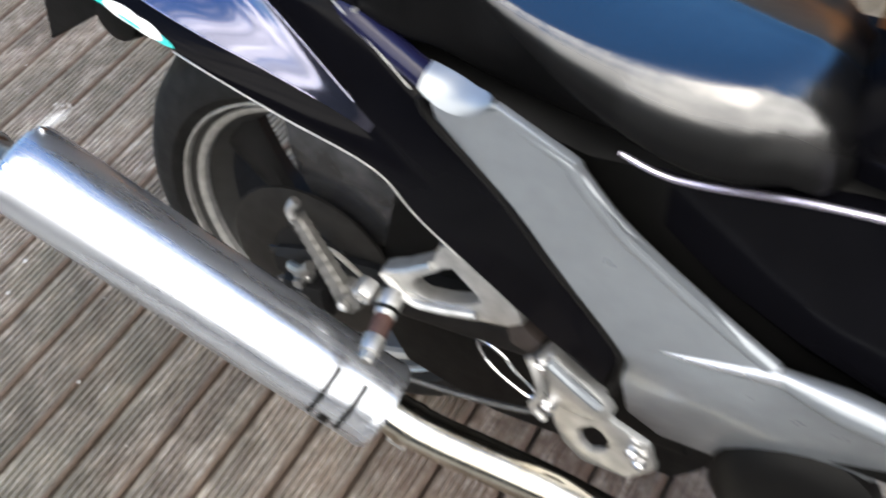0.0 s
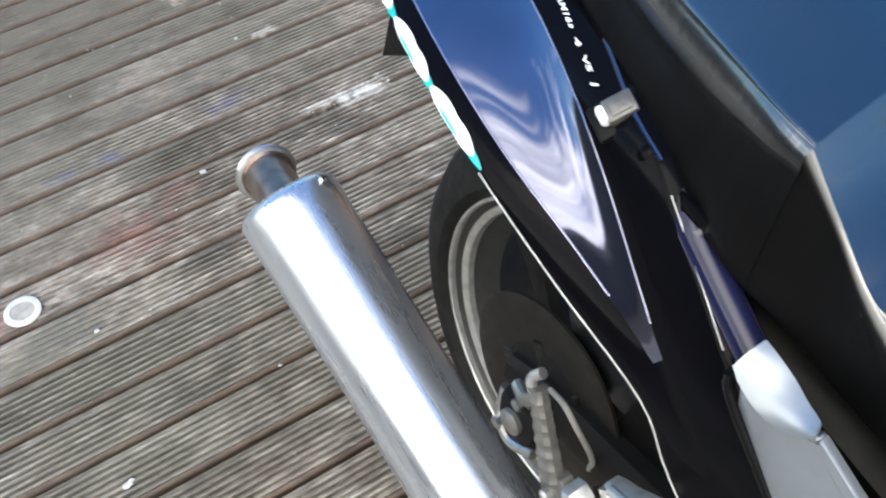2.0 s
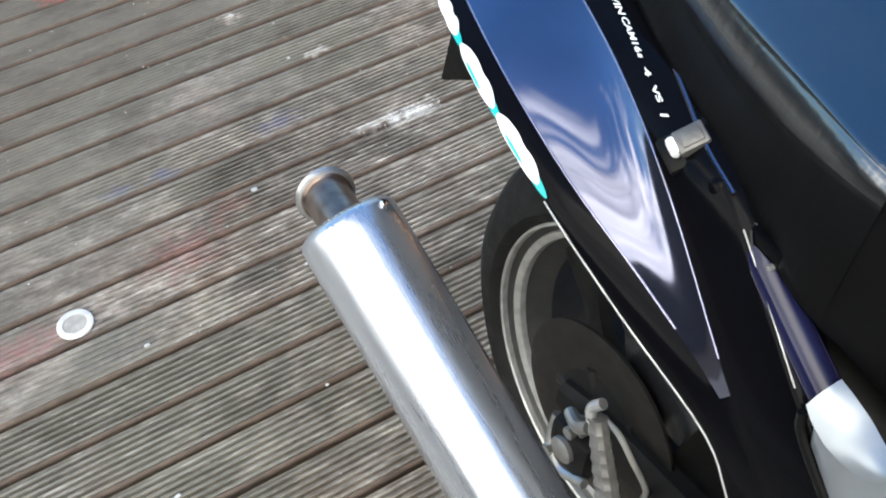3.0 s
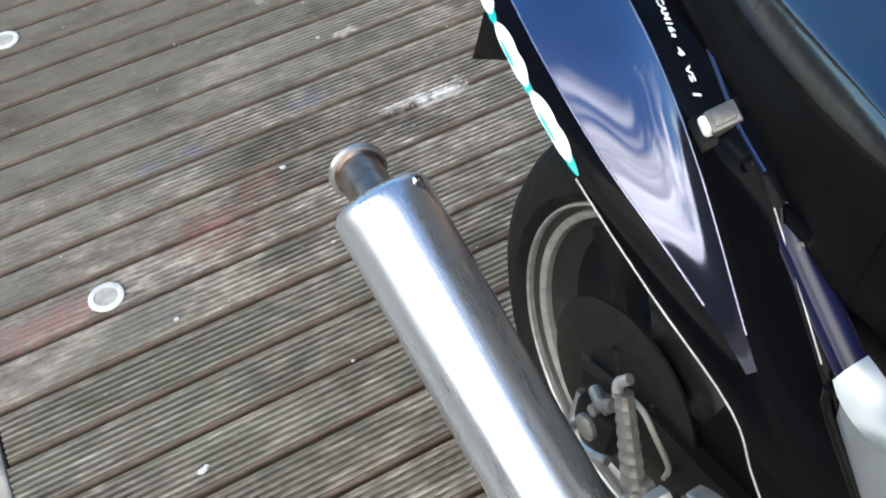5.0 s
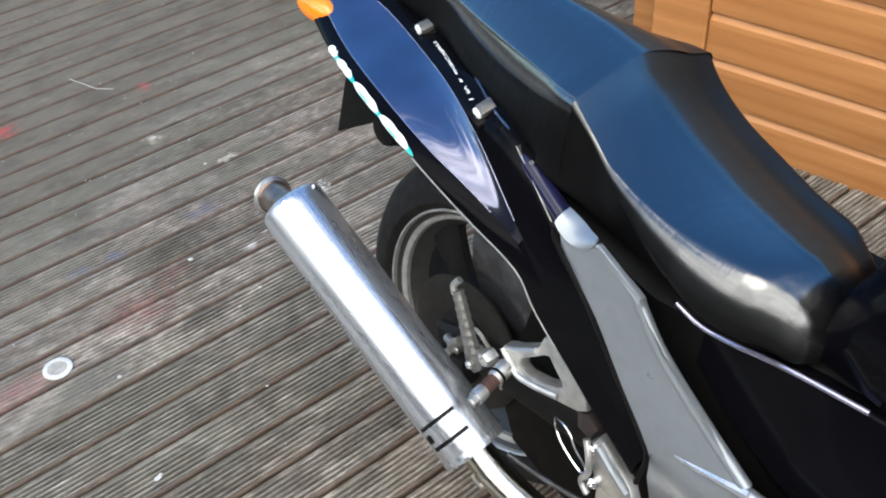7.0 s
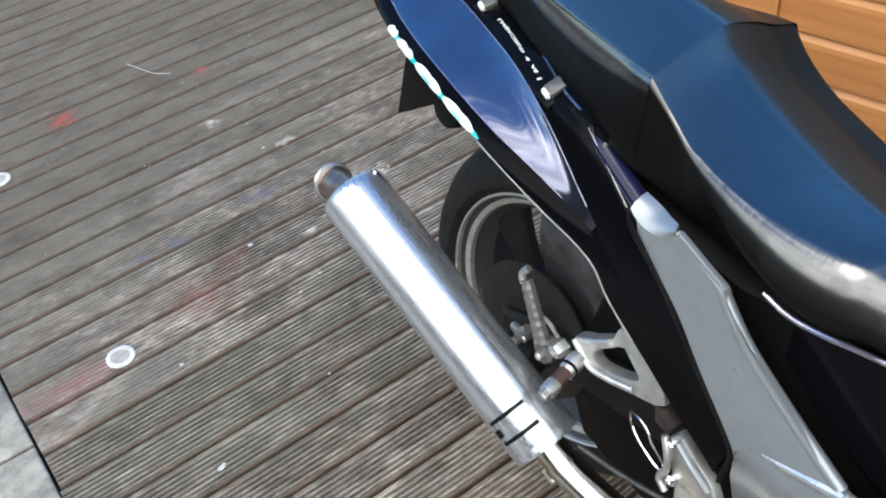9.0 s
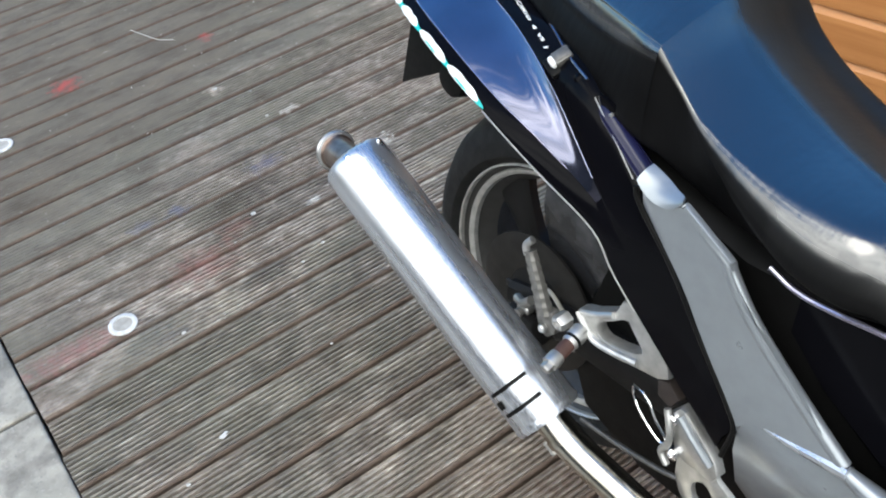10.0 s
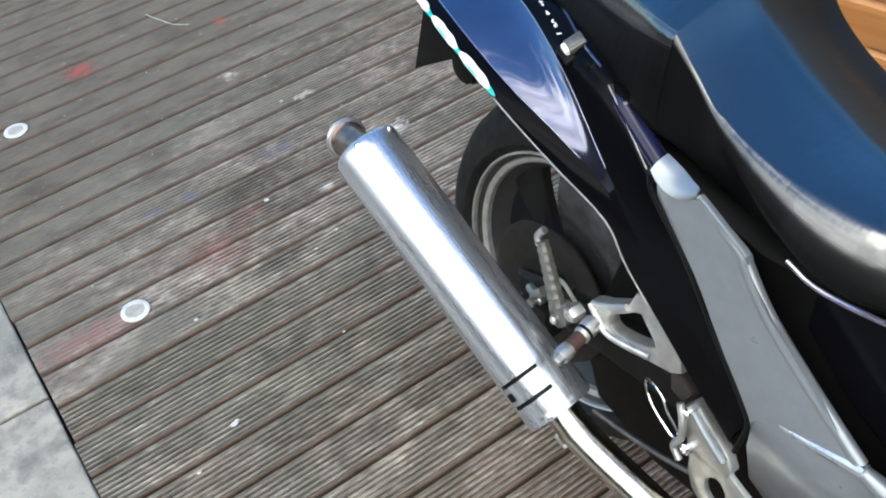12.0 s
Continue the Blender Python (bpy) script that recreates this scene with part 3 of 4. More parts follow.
def frame_plate(outer, inner, v, thick, bm=None):
    """A plate with one window in it: two loops of as many points in (u, w)."""
    bm = bm or bmesh.new()
    loops = [[bm.verts.new(B(u, x, w)) for u, w in ring] for ring in (outer, inner) for x in (v, v - thick)]
    of, ob_, inf, inb = loops
    n = len(outer)
    for i in range(n):
        j = (i + 1) % n
        bm.faces.new((of[i], of[j], inf[j], inf[i]))
        bm.faces.new((ob_[i], inb[i], inb[j], ob_[j]))
        bm.faces.new((of[i], ob_[i], ob_[j], of[j]))
        bm.faces.new((inf[i], inf[j], inb[j], inb[i]))
    rim = [e for e in bm.edges if {v_ in of for v_ in e.verts} == {True} or {v_ in inf for v_ in e.verts} == {True}]
    rim = [e for e in rim if not (e.verts[0] in of and e.verts[1] in inf) and not (e.verts[0] in inf and e.verts[1] in of)]
    bmesh.ops.bevel(bm, geom=rim, offset=0.004, segments=2, affect="EDGES", profile=0.6)
    return bm


# silver side panel: folded cap, edge ridges, crease
panel = next(o for o in bike.children if o.name.startswith("side_panel"))
top = [B(0.271, 0.228, 0.7825), B(0.284, 0.229, 0.7800), B(0.300, 0.232, 0.7775), B(0.316, 0.238, 0.7765), B(0.327, 0.242, 0.777), B(0.332, 0.246, 0.775)]
low = [B(0.2685, 0.2505, 0.769), B(0.278, 0.2524, 0.7625), B(0.292, 0.2530, 0.7565), B(0.308, 0.2530, 0.7555), B(0.322, 0.2526, 0.7600), B(0.3335, 0.2515, 0.7725)]
rows = [[x.lerp(y, k) + B(0, 0.002 * 4 * k * (1 - k), 0.002 * 4 * k * (1 - k)) for x, y in zip(smooth_line(top, 4), smooth_line(low, 4))] for k in (0, 0.25, 0.5, 0.75, 1)]
part("panel_cap", thicken(grid(rows), 0.004), SILVER, panel, "bright upward-facing end cap", sharp=30)
part("front_bead", tube([B(0.331, 0.2445, 0.768), B(0.357, 0.2440, 0.753), B(0.396, 0.2435, 0.733), B(0.404, 0.2432, 0.721), B(0.444, 0.2430, 0.677), B(0.516, 0.2430, 0.623), B(0.582, 0.2430, 0.578)], 0.008, 18, radii=lambda t: 0.0050 + 0.0032 * min(1, 2.5 * t)), SILVER, panel, "rounded bright front edge")
part("crease", tube([B(0.470, 0.247, 0.556), B(0.52, 0.247, 0.562), B(0.59, 0.246, 0.576)], 0.006, 10, radii=lambda t: 0.0015 + 0.0075 * t), ALU, panel, "bright crease")
part("edge_gap", tube([B(u - 0.004, 0.249, w - 0.002) for u, w in S_EDGE], 0.0035, 8), PLASTIC, panel, "dark gap along the panel edge")

# black panel ahead of it, with a lilac bead painting its upper edge highlight
cover = part("tank_cover", plate([(0.412, 0.70), (0.425, 0.722), (0.46, 0.714), (0.5, 0.716), (0.57, 0.727), (0.70, 0.735), (0.92, 0.70), (0.92, 0.42), (0.75, 0.45), (0.72, 0.53), (0.6, 0.565), (0.52, 0.615)], 0.205, 0.05, 0.006), BLACK, bike, "gloss black cover below the seat")
part("cover_glint", tube([B(0.424, 0.205, 0.722), B(0.46, 0.207, 0.714), B(0.50, 0.207, 0.716), B(0.57, 0.207, 0.727), B(0.66, 0.206, 0.733)], 0.0034, 10), LILAC_GLINT, cover, "lilac line for the highlight along the upper edge")

# trims on the tail; pale metal beads paint in the highlights of its black edges
low_line, top_line = smooth_line(LOW, N), smooth_line(TOP, N)
tail = next(o for o in bike.children if o.name.startswith("tail_fairing"))
part("lower_glint", tube([B(p.x, p.y + 0.001, p.z - 0.001) for p in low_line[20:38]], 0.0009, 8, 1), CAST, tail, "pale line for the highlight on the lower edge")
part("upper_glint", tube([B(p.x, p.y + 0.001, p.z) for p in top_line[26:31]], 0.0007, 8, 1), CAST, tail, "pale line for the highlight on the upper edge")
part("seat_rail", tube([B(0.146, 0.196, 0.806), B(0.165, 0.203, 0.800), B(0.186, 0.208, 0.792), B(0.215, 0.213, 0.778), B(0.265, 0.222, 0.756)], 0.011, 18, radii=lambda t: 0.0085 + 0.004 * min(1, 2 * t)), GLOSS, bike, "glossy dark purple frame rail")
rail_tab = part("rail_tab", plate([(0.168, 0.816), (0.174, 0.803), (0.183, 0.793), (0.192, 0.787), (0.203, 0.790), (0.212, 0.800), (0.205, 0.815)], 0.213, 0.004, 0.001), BLACK, bike, "black bracket beside the frame rail")
part("tab_edge", tube([B(0.169, 0.214, 0.815), B(0.174, 0.214, 0.804), B(0.182, 0.214, 0.794), B(0.191, 0.214, 0.7875), B(0.202, 0.214, 0.790)], 0.0007, 8), RIMWALL, rail_tab, "bright folded edge")
part("tab_bolt", spin([(0, 0), (0, 0.0032), (0.003, 0.0028), (0.004, 0)], B(0.192, 0.213, 0.800), B(0.192, 0.3, 0.800), 10), CAST, rail_tab)
part("rail_pocket", tube([B(0.146, 0.214, 0.803), B(0.158, 0.206, 0.809), B(0.172, 0.200, 0.813)], 0.0008, 8), RIMWALL, bike, "bright rolled lip of the rail pocket")
part("seat_edge_strip", tube([B(-0.09, 0.105, 0.836), B(-0.043, 0.121, 0.834), B(0.045, 0.167, 0.834), B(0.10, 0.193, 0.828), B(0.143, 0.206, 0.822)], 0.0020, 8), PURPLE, bike, "glossy dark strip along the seat base")
part("rubber_plug", spin([(0, 0), (0, 0.011), (0.004, 0.0125), (0.010, 0.0115), (0.011, 0.0085), (0.014, 0.0085), (0.019, 0.007), (0.021, 0.003), (0.0212, 0)], B(0.128, 0.190, 0.806), B(0.128, 0.26, 0.86), 24), BLACK, bike, "round black rubber buffer")


def surf(i, k, out=0.0):
    """A point of the right tail panel between its lower edge and the crease."""
    la, lb = smooth_line(LOW, N), smooth_line(CR1, N)
    j = min(int(i), len(la) - 2)
    f = i - j
    p, q = la[j].lerp(la[j + 1], f), lb[j].lerp(lb[j + 1], f)
    r = p.lerp(q, k)
    return B(r.x, r.y + 0.004 * 4 * k * (1 - k) + out, r.z)


def decal(name, i0, i1, half, k0, material, out, parent, label="", n=12, pinch=0.35):
    """A rounded patch of printed film on the tail panel."""
    rows = []
    for a in range(n + 1):
        t = a / n
        h = half * max(0.08, 1 - abs(2 * t - 1) ** 3.2) ** 0.6 * (1 - pinch * math.exp(-((t - 0.55) ** 2) * 90))
        rows.append([surf(i0 + (i1 - i0) * t, k0 + h * s, out) for s in (-1, -0.5, 0, 0.5, 1)])
    part(name, thicken(grid(rows), 0.0006), material, parent, label)


logo = tagged(new("sticker"), "white and teal lettered sticker")
logo.parent = bike
for i0, i1, cut in ((9.3, 10.6, 0), (10.9, 13.0, 0), (13.45, 16.35, 1), (16.6, 19.5, 1)):
    decal("teal_shape", i0 + 0.4, i1 + 0.55, 0.22, 0.26, TEAL, 0.0022, logo, pinch=0.1)
    decal("white_shape", i0, i1, 0.32, 0.34, WHITE, 0.0032, logo, pinch=0.14 if cut else 0.25)
    if cut:
        decal("teal_slit", i0 + 0.75, i0 + 2.0, 0.07, 0.24, TEAL, 0.0042, logo, pinch=0)

# printed lettering between the two hooks
text = tagged(new("lettering"), "small white lettering on the tail")
text.parent = bike
t1, t2 = smooth_line(CR2, N), smooth_line(TOP, N)


def on_top(i, k):
    """A point of the narrow strip above the facet."""
    j = int(i)
    r = t1[j].lerp(t1[j + 1], i - j).lerp(t2[j].lerp(t2[j + 1], i - j), k)
    return B(r.x, r.y + 0.003 * 4 * k * (1 - k) + 0.001, r.z + 0.0022)


def word(letters, a, b_):
    """Printed letters along the strip, from a to b_ of its length."""
    cu = bpy.data.curves.new("letters", "FONT")
    cu.body, cu.offset, cu.resolution_u = letters, 0.03, 3
    ob = new("letters", cu)
    me = bpy.data.meshes.new_from_object(ob.evaluated_get(bpy.context.evaluated_depsgraph_get()))
    bpy.data.objects.remove(ob)
    xs, ys = [v.co.x for v in me.vertices], [v.co.y for v in me.vertices]
    x0, x1, y0, y1 = min(xs), max(xs), min(ys), max(ys)
    bm = bmesh.new()
    bm.from_mesh(me)
    bpy.data.meshes.remove(me)
    for v in bm.verts:
        h = (v.co.y - y0) / (y1 - y0)
        v.co = on_top(13.6 + 8.2 * (a + (b_ - a) * (v.co.x - x0) / (x1 - x0) - 0.008 * (h - 0.5)), 0.52 + 0.11 * h)
    part("word", bm, WHITE, text, smooth=False)


for letters, a, b_ in (("TWIN", 0.0, 0.265), ("CAM", 0.285, 0.475), ("16", 0.495, 0.575), ("4", 0.68, 0.745), ("VS", 0.80, 0.91)):
    word(letters, a, b_)
for a, b_, lo, hi in ((0.59, 0.612, 0.53, 0.60), (0.985, 1.0, 0.46, 0.60)):
    f = lambda x: 13.6 + 8.2 * x
    part("printed_dash", thicken(grid([[on_top(f(a), lo), on_top(f(a), hi)], [on_top(f(b_), lo), on_top(f(b_), hi)]]), 0.0006), WHITE, text, smooth=False)


def hook(at, way):
    """A luggage hook: a metal block with a pale rounded end."""
    at, way = Vector(at), Vector(way).normalized()
    along = (Vector((1, 0, -0.1)) - way * way.dot(Vector((1, 0, -0.1)))).normalized()
    m = Matrix((way, along, along.cross(way))).transposed().to_4x4()
    m.translation = at
    thing = tagged(new("luggage_hook"), "chromed luggage hook")
    thing.parent = bike
    bm = bmesh.new()
    box(bm, -0.008, 0.015, -0.0095, 0.0095, -0.005, 0.005, 0.002)
    bm.transform(m)
    part("hook_block", bm, PEG, thing)
    bm = bmesh.new()
    box(bm, -0.004, 0.012, -0.0065, 0.0065, 0.004, 0.0062, 0.0008)
    bm.transform(m)
    part("hook_inset", bm, PEG, thing, "dull grey inset face")
    bm = bmesh.new()
    box(bm, -0.014, -0.006, -0.0085, 0.0075, -0.0055, 0.0056, 0.0040)
    bm.transform(m)
    part("hook_end", bm, WHITE, thing, "pale rounded end")
    bm = bmesh.new()
    box(bm, -0.020, 0.023, -0.015, 0.015, -0.012, -0.004, 0.003)
    bm.transform(m)
    part("hook_seat", bm, PLASTIC, thing)


hook(B(0.088, 0.198, 0.824), B(0.012, -0.028, 0.018))
hook(B(-0.128, 0.112, 0.838), B(0.012, -0.028, 0.012))

# indicator, mudguard and plate holder
bm = bmesh.new()
bmesh.ops.create_uvsphere(bm, u_segments=24, v_segments=14, radius=1.0)
bm.transform(Matrix.Translation(B(-0.345, 0.148, 0.803)) @ Matrix.Diagonal((0.05, 0.02, 0.024, 1)))
part("indicator", bm, ORANGE, bike, "orange rear indicator lens")
mud = bmesh.new()
outline = [(-0.366, 0.553), (-0.342, 0.65), (-0.33, 0.70), (-0.31, 0.76), (-0.16, 0.76), (-0.2, 0.66), (-0.262, 0.617)]
plate(outline, 0.10, 0.14, 0.004, mud)
part("plate_holder", mud, PLASTIC, bike, "black plastic number plate holder")
part("mudguard_end", spin([(0, 0), (0, 0.02), (0.01, 0.032), (0.10, 0.034), (0.12, 0.028), (0.125, 0)], B(-0.236, -0.02, 0.615), B(-0.236, 0.3, 0.615), 28), PLASTIC, bike, "rounded black mudguard end")
part("mudguard", thicken(grid([[HUB + B(0.345 * math.cos(radians(g)), v, 0.345 * math.sin(radians(g))) for v in (-0.09, -0.07, 0.0, 0.07, 0.09)] for g in range(60, 119, 8)]), 0.004), PLASTIC, bike, "black inner mudguard over the tyre")

# swinging arm, chain-side guard, caliper, hose
bm = bmesh.new()
rows = []
for u, w, h in ((-0.05, 0.312, 0.022), (0.0, 0.316, 0.034), (0.12, 0.325, 0.036), (0.3, 0.34, 0.04), (0.52, 0.37, 0.05)):
    rows.append([B(u, 0.105 + x, w + y * h) for x, y in ((0.022, 0.6), (0.014, 1), (-0.014, 1), (-0.02, 0.6), (-0.02, -0.6), (-0.014, -1), (0.014, -1), (0.022, -0.6), (0.022, 0.6))])
grid(rows, bm)
bmesh.ops.remove_doubles(bm, verts=bm.verts, dist=1e-5)
bmesh.ops.holes_fill(bm, edges=bm.edges)
arm = part("swinging_arm", bm, WHEEL, bike, "dark grey box-section swinging arm")
part("axle_nut", spin([(0, 0), (0, 0.016), (0.012, 0.016), (0.014, 0.013), (0.014, 0.008), (0.024, 0.008), (0.024, 0)], B(0, 0.127, 0.315), B(0, 0.3, 0.315), 6), CAST, arm)
part("lower_brace", tube([B(0.140, 0.128, 0.172), B(0.191, 0.128, 0.178), B(0.238, 0.128, 0.186), B(0.307, 0.128, 0.203), B(0.36, 0.126, 0.222)], 0.0045, 10), PEG, arm, "dull metal brace")
rows = []
for g in range(28, 98, 5):
    c, s = math.cos(radians(g)), math.sin(radians(g))
    rows.append([HUB + B(c * r, v, s * r) for r, v in ((0.062, 0.070), (0.10, 0.082), (0.135, 0.09), (0.15, 0.096), (0.19, 0.10), (0.225, 0.096), (0.247, 0.085), (0.255, 0.06))])
part("wheel_guard", thicken(grid(rows), 0.004), GUARD, bike, "dark grey guard beside the wheel", sharp=60)
part("disc_hub", spin([(0.088, 0.0), (0.088, 0.068), (0.106, 0.068), (0.112, 0.05), (0.112, 0.0)], HUB, AX, 40), WHEEL, disc)
cal = bmesh.new()
box(cal, -0.032, 0.035, -0.150, -0.092, 0.245, 0.315, 0.012)
caliper = part("brake_caliper", cal, WHEEL, bike, "dark grey brake caliper")
part("piston_cover", spin([(0, 0), (0, 0.017), (0.008, 0.017), (0.011, 0.012), (0.011, 0)], B(0.0, 0.148, 0.285), B(0.0, 0.3, 0.285), 24), CAST, caliper)
part("caliper_bolt", spin([(0, 0), (0, 0.008), (0.010, 0.008), (0.010, 0)], B(-0.022, 0.147, 0.257), B(-0.022, 0.3, 0.257), 6), CAST, caliper)
part("caliper_bracket", tube([B(-0.035, 0.135, 0.30), B(-0.028, 0.145, 0.262), B(0.0, 0.15, 0.243), B(0.04, 0.148, 0.262)], 0.0065, 10), CAST, caliper, "bare metal bracket")
part("caliper_lug", tube([B(-0.012, 0.14, 0.335), B(0.012, 0.15, 0.345), B(0.028, 0.15, 0.362)], 0.008, 10), CAST, caliper)
part("brake_hose", tube([B(0.045, 0.15, 0.40), B(0.075, 0.16, 0.418), B(0.098, 0.158, 0.40), B(0.112, 0.138, 0.345), B(0.10, 0.12, 0.29)], 0.0034, 10), HOSE, bike, "pale brake hose")

# pillion footrest and its bracket
outer = [(0.203, 0.524), (0.212, 0.531), (0.227, 0.538), (0.264, 0.564), (0.272, 0.587), (0.286, 0.597), (0.353, 0.538), (0.358, 0.520), (0.343, 0.509), (0.296, 0.498), (0.241, 0.488), (0.220, 0.496)]
inner = [(0.239, 0.518), (0.240, 0.525), (0.246, 0.533), (0.263, 0.547), (0.276, 0.559), (0.285, 0.563), (0.311, 0.536), (0.313, 0.530), (0.303, 0.522), (0.279, 0.513), (0.252, 0.507), (0.242, 0.511)]
hanger = part("footrest_bracket", frame_plate(outer, inner, 0.245, 0.018), CAST, bike, "cast silver footrest bracket", sharp=40)
part("bracket_rib", tube([B(0.206, 0.244, 0.524), B(0.222, 0.247, 0.509), B(0.240, 0.248, 0.500), B(0.27, 0.248, 0.503), B(0.31, 0.246, 0.512)], 0.0055, 10), CAST, hanger)
part("bracket_rib", tube([B(0.212, 0.244, 0.528), B(0.235, 0.247, 0.541), B(0.264, 0.246, 0.560)], 0.005, 10), CAST, hanger)
rows = []
pa, pb = B(0.166, 0.262, 0.494), B(0.121, 0.256, 0.577)
pd = (pb - pa).normalized()
ps = pd.cross(Vector((0, 1, 0))).normalized()
pn = pd.cross(ps)
for k in range(23):
    t = k / 22
    hw, ht = 0.0125 - 0.004 * t + (0.0006 if k % 3 == 1 else -0.0002), 0.0085 - 0.002 * t + (0.0007 if k % 3 == 1 else -0.0004)
    c = pa.lerp(pb, t)
    rows.append([c + ps * hw * x + pn * ht * y for x, y in ((-1, -0.5), (-1, 0.5), (-0.6, 1), (0.6, 1), (1, 0.5), (1, -0.5), (0.6, -1), (-0.6, -1), (-1, -0.5))])
bm = grid(rows)
bmesh.ops.remove_doubles(bm, verts=bm.verts, dist=1e-5)
bmesh.ops.holes_fill(bm, edges=bm.edges)
peg = part("footrest", bm, PEG, bike, "folded-up ribbed pillion footrest", sharp=25)
part("footrest_tip", tube([B(0.118, 0.258, 0.570), B(0.114, 0.257, 0.582), B(0.121, 0.253, 0.594)], 0.0052, 10), CAST, peg)
knuckle = [(0.150, 0.487), (0.158, 0.505), (0.176, 0.510), (0.190, 0.500), (0.186, 0.478), (0.173, 0.463), (0.158, 0.466)]
part("pivot_knuckle", plate(knuckle, 0.266, 0.014, 0.004), PEG, peg, "dull cast pivot knuckle", sharp=25)
part("pivot_bolt", spin([(0, 0), (0, 0.0125), (0.016, 0.0125), (0.020, 0.0100), (0.021, 0.006), (0.017, 0.005), (0.017, 0)], B(0.193, 0.250, 0.506), B(0.191, 0.32, 0.500), 6), CAST, peg)
part("pivot_pin", spin([(0, 0), (0, 0.0065), (0.010, 0.0065), (0.012, 0.004), (0.012, 0)], B(0.168, 0.262, 0.480), B(0.168, 0.32, 0.478), 12), CAST, peg)

# silencer mounting: collar, bush, bolt, lug, clamp slots, joint
p0, p1 = B(0.219, 0.250, 0.502), B(0.229, 0.322, 0.487)
part("mount_collar", spin([(0, 0), (0, 0.0128), (0.018, 0.0128), (0.020, 0.0118), (0.024, 0.0118), (0.027, 0.0105), (0.031, 0)], p0, p1, 28), CAST, silencer)
part("mount_ring", spin([(0.018, 0.0115), (0.018, 0.0131), (0.022, 0.0131), (0.022, 0.0115)], p0, p1, 28), PLASTIC, silencer, "dark rubber ring")
part("mount_bush", spin([(0.024, 0), (0.024, 0.0098), (0.052, 0.0098), (0.052, 0)], p0, p1, 24), RUST, silencer, "red-brown rubber bush")
part("mount_washer", spin([(0.050, 0), (0.050, 0.0108), (0.060, 0.0118), (0.067, 0.0108), (0.067, 0)], p0, p1, 28), CAST, silencer)
part("mount_bolt", spin([(0.066, 0), (0.066, 0.0082), (0.076, 0.0082), (0.078, 0.006), (0.078, 0)], p0, p1, 6), CAST, silencer)
for k in (0.800, 0.862):
    c = can_at(k)
    part("clamp_slot", spin([(-0.0028, 0.0490), (-0.0028, 0.0512), (0.0028, 0.0512), (0.0028, 0.0490), (-0.0028, 0.0490)], c, can_at(k + 0.1), 24, arc=(22, 98)), PLASTIC, silencer, "dark clamp slot")
part("clamp_hole", spin([(-0.006, 0.0490), (-0.006, 0.0514), (0.006, 0.0514), (0.006, 0.0490), (-0.006, 0.0490)], can_at(0.832), can_at(0.93), 8, arc=(84, 100)), PLASTIC, silencer)
part("end_band", spin([(-0.003, 0.0495), (-0.003, 0.0512), (0.003, 0.0512), (0.003, 0.0495)], can_at(0.915), can_at(0.965), 64), ALU, silencer)
for g in (-25, 40):
    c = can_at(0.10)
    d = (can_at(0.2) - c).normalized()
    s = d.cross(Vector((0, 0, 1))).normalized()
    t = s.cross(d)
    n = t * math.cos(radians(g)) + s * math.sin(radians(g))
    part("end_rivet", spin([(0, 0.0035), (0.003, 0.003), (0.004, 0.0)], c + n * 0.0495, c + n * 0.08, 10), CHROME, silencer)
part("pipe_clamp", spin([(-0.006, 0.0240), (-0.006, 0.0262), (0.006, 0.0262), (0.006, 0.0240)], can_at(0.99), can_at(1.06), 32), PIPE, bike, "pipe joint clamp")
part("clamp_bolt", spin([(-0.011, 0), (-0.011, 0.0045), (0.011, 0.0045), (0.011, 0)], can_at(0.99) + B(-0.012, 0.012, -0.028), can_at(0.99) + B(0.1, 0.012, -0.07), 8), CAST, bike)

# rider's footrest bracket, heel plate, spring, levers
outer = [(0.388, 0.405), (0.405, 0.420), (0.436, 0.430), (0.452, 0.412), (0.492, 0.394), (0.502, 0.360), (0.475, 0.325), (0.424, 0.324), (0.402, 0.345), (0.390, 0.371)]
inner = [(0.419, 0.377), (0.424, 0.385), (0.432, 0.391), (0.440, 0.389), (0.448, 0.380), (0.452, 0.369), (0.447, 0.355), (0.433, 0.348), (0.424, 0.356), (0.419, 0.368)]
heel = part("heel_plate", frame_plate(outer, inner, 0.238, 0.008), CAST, bike, "cast silver heel plate with a hole", sharp=40)
part("heel_arm", plate([(0.364, 0.462), (0.380, 0.488), (0.390, 0.488), (0.440, 0.448), (0.452, 0.425), (0.445, 0.408), (0.40, 0.408), (0.384, 0.420)], 0.243, 0.016, 0.004), CAST, heel)
part("heel_rib", tube([B(0.386, 0.246, 0.481), B(0.41, 0.247, 0.463), B(0.440, 0.246, 0.440)], 0.0055, 10), SILVER, heel)
for u, w, r in ((0.376, 0.466, 0.008), (0.386, 0.411, 0.009), (0.478, 0.385, 0.007), (0.486, 0.37, 0.006)):
    part("plate_bolt", spin([(0, 0), (0, r), (0.008, r), (0.010, r * 0.7), (0.010, r * 0.45), (0.007, r * 0.4), (0.007, 0)], B(u, 0.24, w), B(u, 0.3, w), 16), CHROME, heel)
part("return_spring", tube([B(0.309, 0.243, 0.471), B(0.325, 0.245, 0.471), B(0.341, 0.246, 0.462), B(0.352, 0.246, 0.446), B(0.374, 0.246, 0.426), B(0.366, 0.246, 0.415), B(0.342, 0.245, 0.426), B(0.323, 0.244, 0.440), B(0.311, 0.243, 0.458), B(0.309, 0.243, 0.471)], 0.0021, 8, 4), CHROME, bike, "bright wire return spring")
